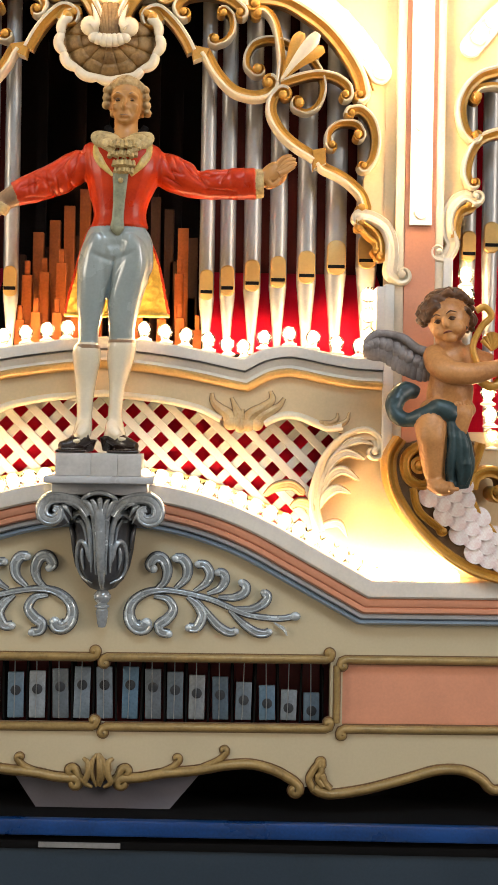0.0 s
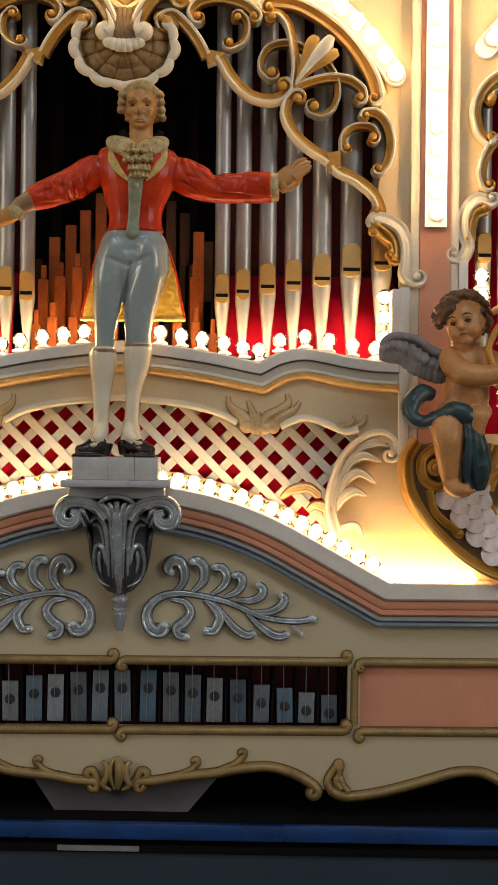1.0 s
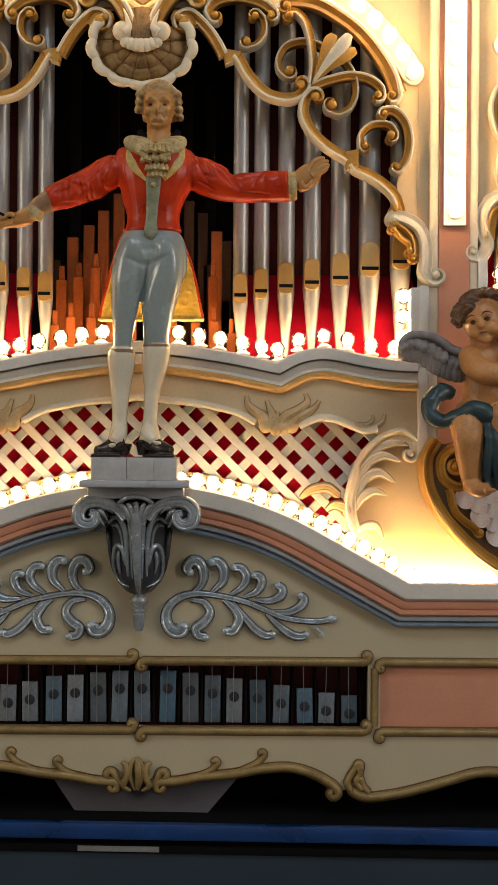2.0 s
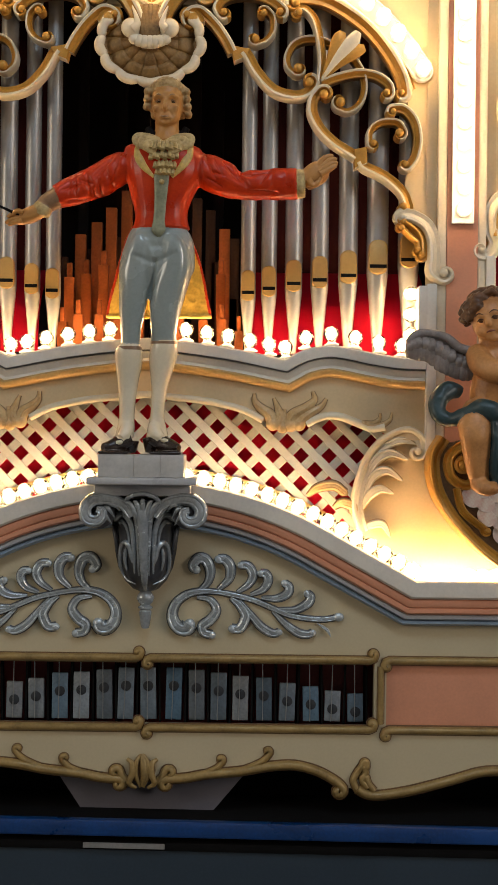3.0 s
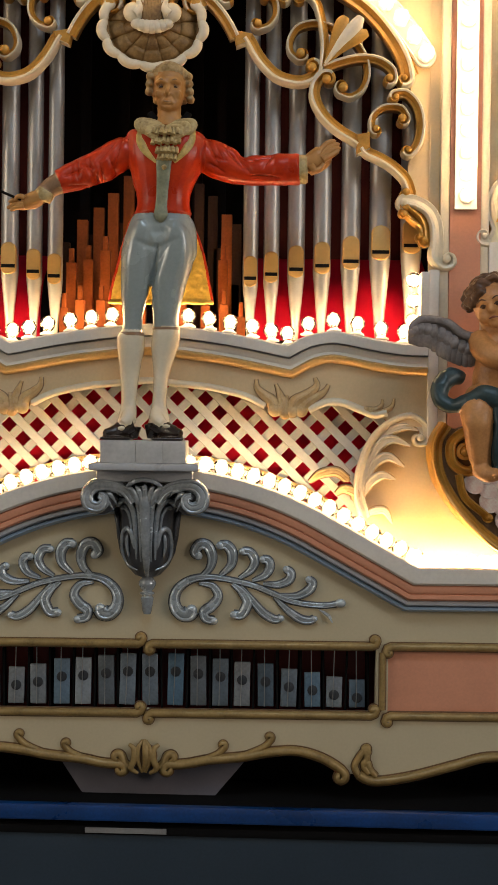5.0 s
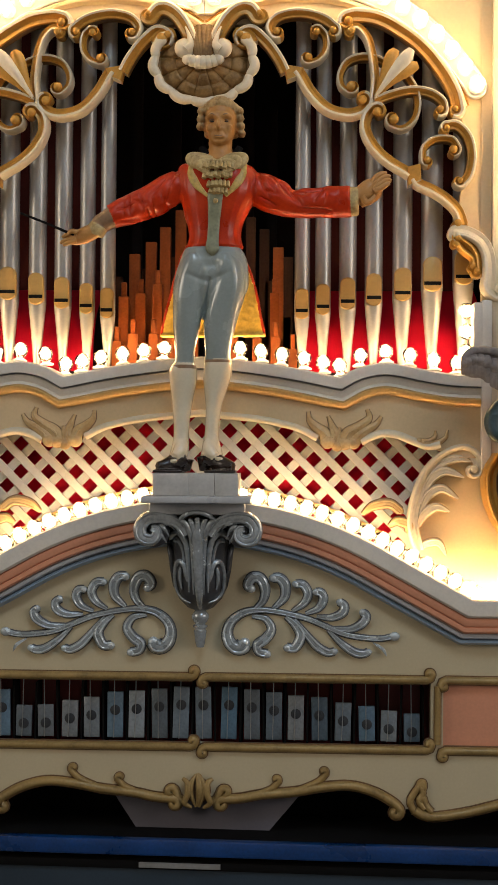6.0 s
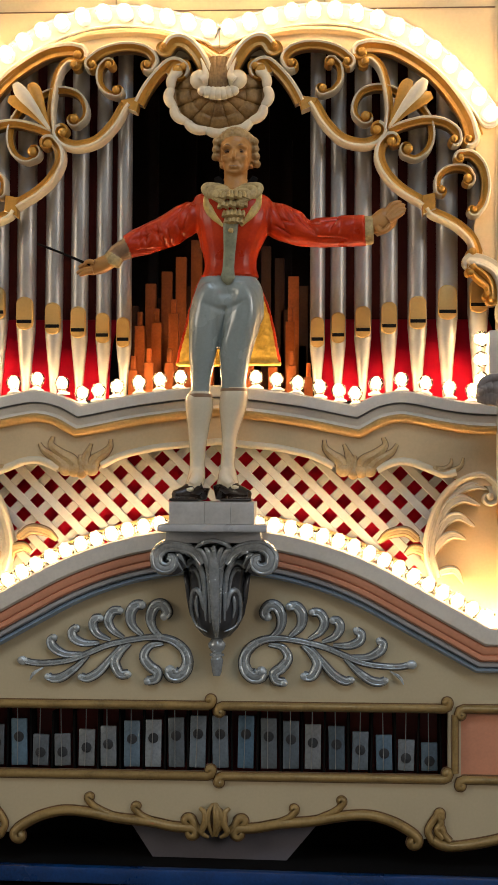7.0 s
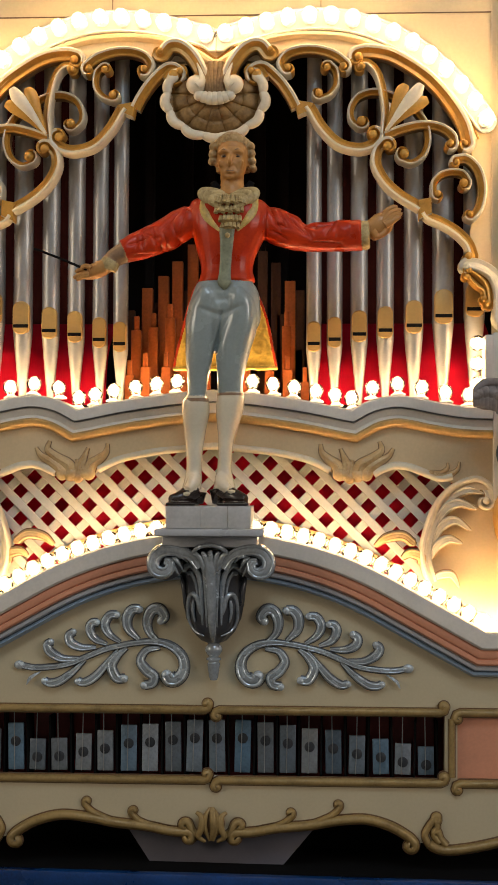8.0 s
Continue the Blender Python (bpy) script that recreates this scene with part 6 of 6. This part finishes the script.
for s, k in ((1, 0), (-1, 1)):
    ball(ch, on_face(s * 0.020, -0.018, 0.030), 0.0165, 14, 0)
    limb(ch, [on_face(s * 0.006, 0.012, 0.046), on_face(s * 0.017, 0.015, 0.044), on_face(s * 0.028, 0.010, 0.036)], (0.0036, 0.0042, 0.003), 0, 8, 3)
limb(ch, [on_face(0, 0.008, 0.046), on_face(0, -0.006, 0.051), on_face(0, -0.010, 0.046)], (0.004, 0.0066, 0.005), 0, 12, 3)
ball(ch, on_face(0, -0.026, 0.040), 0.0085, 12, 0, (1.2, 0.8, 0.7))
ball(ch, on_face(0, -0.037, 0.031), 0.0130, 12, 0, (1.3, 1, 0.9))
rnd = random.Random(5)
ball(ch, (hx + 0.002, Y + 0.004, hz + 0.008), 0.0465, 20, 1, (1.02, 1.0, 1.0))
for k in range(84):
    a = rnd.uniform(-0.75, math.pi + 0.45)
    e = rnd.uniform(-1.15, 0.9)
    q = Vector((math.cos(a) * math.cos(e * 0.8) * 0.0515, math.sin(e) * 0.041 + 0.004, math.sin(a) * math.cos(e * 0.5) * 0.0500 + 0.010))
    c = Vector((hx, Y, hz)) + q
    r = rnd.uniform(0.010, 0.017)
    limb(ch, [tuple(c + Vector((-r, 0, -r * 0.4))), tuple(c + Vector((0, -r * 0.4, r * 0.5))), tuple(c + Vector((r, 0, -r * 0.3)))], (r * 0.45, r * 0.62, r * 0.3), 1, 8, 3)
# arms
limb(ch, P([(0.740, 1.795), (0.743, 1.770), (0.770, 1.752), (0.811, 1.749), (0.852, 1.758), (0.889, 1.770)], (0.0, -0.035, -0.060, -0.066, -0.066, -0.06)), (0.026, 0.027, 0.026, 0.024, 0.020, 0.015), 0, 16, 5)
limb(ch, P([(0.807, 1.798), (0.835, 1.784), (0.864, 1.775)], (0.0, -0.01, -0.02)), (0.024, 0.023, 0.020), 0, 16, 4)
# legs
limb(ch, P([(0.748, 1.663), (0.733, 1.640), (0.729, 1.615), (0.732, 1.584), (0.736, 1.547), (0.741, 1.522), (0.745, 1.503)], (-0.01, -0.035, -0.05, -0.045, -0.035, -0.03, -0.03)), (0.042, 0.040, 0.034, 0.030, 0.026, 0.021, 0.020), 0, 18, 5)
limb(ch, P([(0.738, 1.510), (0.753, 1.498), (0.775, 1.498)], (-0.030, -0.050, -0.066)), (0.020, 0.018, 0.012), 0, 14, 4)
for k in range(4):
    tx, tz = 0.771, 1.499
    ball(ch, (tx + 0.006 * k - 0.004, Y - 0.076 + 0.004 * k, tz - 0.002), 0.0055, 8, 0)
limb(ch, P([(0.784, 1.676), (0.803, 1.670), (0.816, 1.657)], (0, -0.02, -0.03)), (0.034, 0.028, 0.020), 0, 16, 5)
# drapery
limb(ch, P([(0.705, 1.708), (0.678, 1.712), (0.654, 1.689), (0.653, 1.661), (0.679, 1.646), (0.711, 1.659), (0.742, 1.672), (0.767, 1.663), (0.786, 1.647)], (0.01, 0.0, -0.01, -0.02, -0.03, -0.045, -0.055, -0.06, -0.05)), (0.014, 0.020, 0.020, 0.018, 0.016, 0.016, 0.020, 0.022, 0.018), 3, 14, 6, 1.0)
limb(ch, P([(0.773, 1.663), (0.781, 1.622), (0.787, 1.585), (0.791, 1.547), (0.794, 1.497)], (-0.055, -0.05, -0.04, -0.03, -0.03)), (0.020, 0.026, 0.034, 0.038, 0.022), 3, 16, 5, 0.6)
for path in ([(0.768, 1.647), (0.771, 1.597), (0.770, 1.548), (0.776, 1.498)], [(0.779, 1.647), (0.786, 1.597), (0.791, 1.548), (0.797, 1.504)], [(0.788, 1.635), (0.802, 1.585), (0.808, 1.536), (0.803, 1.504)]):
    limb(ch, P(path, (-0.068, -0.070, -0.058, -0.046)), (0.006, 0.008, 0.009, 0.005), 3, 10, 5)
ch = sculpt(ch, 0.0024, 4, [(3, 0.0018, 26), (1, 0.0014, 90), (0, 0.0006, 30)])
limb(ch, P([(0.795, 1.677), (0.795, 1.663), (0.792, 1.638), (0.788, 1.619), (0.787, 1.607)], (-0.066, -0.072, -0.070, -0.066, -0.060)), (0.0170, 0.0205, 0.0165, 0.0145, 0.0090), 0, 18, 5, 0.55)
for k in range(5):
    tx, tz = 0.795, 1.679
    ball(ch, (tx - 0.0155 + 0.0078 * k, Y - 0.068, tz + 0.004 - 0.0015 * abs(k - 1)), 0.0058 - 0.0005 * k, 10, 0, (1, 1, 1.25))
for s in (1, -1):
    limb(ch, [on_face(s * 0.009, 0.003, 0.0462), on_face(s * 0.016, 0.0065, 0.0468), on_face(s * 0.024, 0.003, 0.0420)], (0.0013, 0.0022, 0.0013), 1, 8, 4)
    ball(ch, on_face(s * 0.016, 0.0015, 0.0425), 0.0050, 10, 1, (1.2, 0.8, 0.7))
    limb(ch, [on_face(s * 0.007, 0.0150, 0.0485), on_face(s * 0.017, 0.0195, 0.0470), on_face(s * 0.028, 0.0140, 0.0380)], (0.0008, 0.0015, 0.0008), 1, 8, 4)
limb(ch, [on_face(-0.0095, -0.0245, 0.0430), on_face(0, -0.0230, 0.0475), on_face(0.0095, -0.0245, 0.0430)], (0.0013, 0.0026, 0.0013), 5, 8, 4)
# wing of overlapping feathers
roots = curve([(0.590, 1.812), (0.605, 1.828), (0.630, 1.828), (0.659, 1.818), (0.687, 1.801), (0.715, 1.786), (0.738, 1.787)], 8)
tips = curve([(0.589, 1.784), (0.606, 1.778), (0.629, 1.775), (0.652, 1.756), (0.680, 1.743), (0.708, 1.734), (0.736, 1.737)], 8)
for row, (n_, L) in enumerate(((15, 1.0), (11, 0.55))):
    for k in range(n_):
        u = (k + 0.5) / n_ * (len(roots) - 1)
        r0, t0 = roots[int(u)], tips[int(u)]
        dx, dz = (t0[0] - r0[0]) * L, (t0[1] - r0[1]) * L
        w = 0.0082 if row == 0 else 0.0092
        limb(ch, [(r0[0] - 0.004, Y + 0.004 - 0.006 * row, r0[1]), (r0[0] + dx * 0.4 - 0.003, Y - 0.006 - 0.006 * row, r0[1] + dz * 0.45), (r0[0] + dx * 0.9, Y + 0.002 - 0.006 * row, r0[1] + dz * 0.92), (r0[0] + dx, Y + 0.006 - 0.006 * row, r0[1] + dz)], (w * 0.9, w * 1.1, w, w * 0.35), 2, 10, 4, 0.42)
limb(ch, [(a, Y + 0.010, b) for a, b in (roots[4], roots[16], roots[28], roots[40], roots[-1])], (0.010, 0.014, 0.018, 0.020, 0.018), 2, 14, 5, 0.5)
limb(ch, [(a, Y - 0.004, b) for a, b in [(0.740, 1.797), (0.702, 1.806), (0.671, 1.829), (0.640, 1.837), (0.610, 1.837), (0.591, 1.822), (0.588, 1.800)]], (0.010, 0.010, 0.009, 0.0085, 0.009, 0.009, 0.006), 2, 12, 5, 0.8)
# gilt lyre
for path, w in (([(0.842, 1.735), (0.826, 1.772), (0.816, 1.809), (0.834, 1.852), (0.856, 1.877), (0.840, 1.896), (0.822, 1.888)], 0.0075), ([(0.867, 1.729), (0.898, 1.766), (0.903, 1.810), (0.884, 1.853), (0.896, 1.884)], 0.0075), ([(0.833, 1.735), (0.855, 1.722), (0.879, 1.729)], 0.010)):
    limb(ch, [(a, Y - 0.055, b) for a, b in path], [w] * len(path), 4, 12, 6)
for k in range(7):
    (ax, az), (bx, bz) = [(0.838, 1.809), (0.865, 1.847)]
    a = -1.0 + k * 0.33
    limb(ch, [(bx - 0.006, Y - 0.050, bz - 0.045), (bx - 0.006 + 0.028 * math.sin(a), Y - 0.056, bz - 0.045 + 0.040 * math.cos(a))], (0.003, 0.006), 4, 8, 2)
tagged(new("cherub_figure", finish("cherub_figure", ch, CH, 60)), "painted carved winged cherub with teal drape and gilt lyre", "statue")

console = thing("cherub_console", "gold scrolled console with white and rose scales", "console")
SCALE = mat("white_rose_scale", (0.82, 0.76, 0.71), 0.35, vary=0.08, scale=40, dirt=(0.66, 0.43, 0.40), island=0.10, coat=0.2)
body_l = curve([(0.672, 1.596), (0.656, 1.557), (0.667, 1.493), (0.693, 1.436), (0.739, 1.385), (0.791, 1.341), (0.843, 1.312), (0.921, 1.287)], 5)
body_r = curve([(0.839, 1.598), (0.850, 1.547), (0.841, 1.495), (0.854, 1.450), (0.887, 1.406), (0.926, 1.374), (0.959, 1.355), (0.998, 1.330)], 5)
part("console_body", band(bmesh.new(), body_l, body_r, -0.070, 0.02), BRONZE, console)
gm = [GOLD, GOLD, BRONZE]
scroll(console, [(0.755, 1.520), (0.726, 1.500), (0.691, 1.519), (0.687, 1.564), (0.722, 1.590), (0.748, 1.571)], None, (-1, 0.018), flip=1, w=0.012, y=-0.085, mats=gm, name="volute", deep=0.09)
scroll(console, [(0.677, 1.605), (0.655, 1.563), (0.660, 1.500), (0.689, 1.442), (0.734, 1.389), (0.790, 1.341), (0.848, 1.310), (0.932, 1.285)], None, None, flip=1, w=0.0135, y=-0.080, mats=gm, name="edge_scroll", deep=0.09)
scroll(console, [(0.704, 1.494), (0.718, 1.443), (0.763, 1.405), (0.766, 1.399)], None, (1, 0.008), flip=-1, w=0.009, y=-0.085, mats=gm, name="edge_scroll", deep=0.06)
scroll(console, [(0.857, 1.598), (0.845, 1.560), (0.829, 1.521), (0.829, 1.483), (0.853, 1.432), (0.892, 1.387), (0.931, 1.356)], None, None, flip=-1, w=0.013, y=-0.075, mats=gm, name="edge_scroll", deep=0.08)
scroll(console, [(0.839, 1.495), (0.848, 1.521), (0.877, 1.534), (0.909, 1.522), (0.916, 1.490)], None, (-1, 0.020), flip=-1, w=0.014, y=-0.080, mats=gm, name="volute", deep=0.08)
part("volute_boss", lathe(bmesh.new(), [(0.020, 0.0), (0.020, 0.006), (0.013, 0.009), (0.010, 0.006), (0.008, 0.010), (0.002, 0.013)], (0.716, -0.084, 1.546), 20, axis="y"), GOLD, console, "gold boss in the volute")
# scales in rows down the console
d0, d1 = [(0.767, 1.495), (0.916, 1.318)]
ax_ = Vector((d1[0] - d0[0], d1[1] - d0[1])).normalized()
sd_ = Vector((-ax_.y, ax_.x))


def scale_mesh(r):
    bm = bmesh.new()
    top = bm.verts.new((0, -0.0062, 0))
    ring = [bm.verts.new((r * math.cos(a), -0.003 - 0.005 * (0.5 - 0.5 * math.sin(a)), r * 1.25 * math.sin(a))) for a in [math.pi * 2 * k / 18 for k in range(18)]]
    back = [bm.verts.new((v.co.x, 0.004, v.co.z)) for v in ring]
    for k in range(18):
        bm.faces.new((top, ring[k], ring[(k + 1) % 18]))
        bm.faces.new((ring[k], back[k], back[(k + 1) % 18], ring[(k + 1) % 18]))
    return finish("scale", bm, SCALE, 40)


SC = scale_mesh(0.0195)
for row in range(9):
    for k in range(-2, 3):
        off = (k + (0.5 if row % 2 else 0)) * 0.0335 - 0.004
        if abs(off) > 0.050 - 0.0020 * row:
            continue
        q = Vector(d0) + ax_ * (0.0275 * row - 0.002) + sd_ * off
        o = new("scale", SC)
        o.parent = console
        o.matrix_basis = pose(q.x, -0.078 + 0.0002 * row, q.y, -8, math.degrees(math.atan2(-ax_.x, -ax_.y)), 0)

# ---- side field next to the pilaster ----
sidef = thing("organ_side_front", "cream painted side organ front with scalloped opening", "organ front", kind="structure")
sedge = curve([(1.008, 2.501), (0.949, 2.494), (0.898, 2.479), (0.860, 2.468), (0.830, 2.441), (0.814, 2.399), (0.812, 2.358), (0.823, 2.323), (0.832, 2.293), (0.839, 2.258), (0.827, 2.222), (0.825, 2.186), (0.810, 2.162), (0.787, 2.132), (0.781, 2.085), (0.779, 2.043), (0.780, 1.972), (0.781, 1.866)], 3)
part("arched_board", band(bmesh.new(), sedge, [(0.777, max(z, 0)) if i > 6 else (0.777, z + (ZTOP - z) * (6 - i) / 6) for i, (x, z) in enumerate(sedge)], 0.022, 0.05), CREAM, sidef)
part("top_board", boxed(0.777, 1.2, 0.051, 0.06, sedge[0][1], ZTOP), CREAM, sidef)
st = thing("side_tracery", "ivory and gold carved scroll tracery on the side field", "carving")
scroll(st, [(0.921, 2.466), (0.894, 2.461), (0.856, 2.447), (0.826, 2.414), (0.813, 2.371), (0.823, 2.324), (0.840, 2.303)], None, (1, 0.011), flip=1, w=0.0135, name="scroll")
scroll(st, [(0.922, 2.420), (0.895, 2.429), (0.862, 2.425), (0.842, 2.410)], None, (1, 0.014), flip=-1, w=0.009, y=0.006, name="scroll")
scroll(st, [(0.947, 2.327), (0.896, 2.317), (0.858, 2.300), (0.836, 2.264), (0.828, 2.224), (0.837, 2.198)], None, (1, 0.010), flip=1, w=0.0125, name="scroll")
scroll(st, [(0.849, 2.160), (0.824, 2.168), (0.798, 2.150), (0.785, 2.117), (0.790, 2.082), (0.799, 2.056), (0.785, 2.029), (0.764, 2.029)], (1, 0.010), (-1, 0.011), flip=-1, w=0.0160, name="acanthus", mats=[IVORY, IVORY, GOLD])
scroll(st, [(0.839, 2.142), (0.816, 2.130), (0.807, 2.100), (0.805, 2.071)], (1, 0.009), None, flip=1, w=0.012, name="acanthus", mats=[GOLD, GOLD, BRONZE])
ch2 = thing("arch_light_channel", "white curved light channel with a row of lit globes", "light channel", "curved light channels")
p = curve([(0.836, 2.519), (0.861, 2.549), (0.896, 2.588), (0.942, 2.624), (1.001, 2.658), (1.060, 2.680)], 4)
part("channel", sweep(bmesh.new(), p, [(-0.026, 0.021), (-0.026, 0.010), (-0.0235, 0.008), (-0.021, 0.010), (-0.020, 0.014), (0.020, 0.014), (0.021, 0.010), (0.0235, 0.008), (0.026, 0.010), (0.026, 0.021)]), WHITE, ch2)
part("channel_end", lathe(bmesh.new(), [(0.026, -0.0205), (0.026, -0.010), (0.0235, -0.008), (0.020, -0.010)], (p[0][0], 0.0, p[0][1]), 20, axis="y"), WHITE, ch2)
for q, t in resample(p, 0.050):
    bulb(q.x, -0.024, q.y, "globes in the curved channels", (90, 0), 0.96, low=True)
for x, z in [(0.837, 1.992), (0.840, 1.944), (0.841, 1.897), (0.894, 1.717), (0.900, 1.665), (0.903, 1.612)]:
    bulb(x, 0.04, z, "bulbs on the side field")
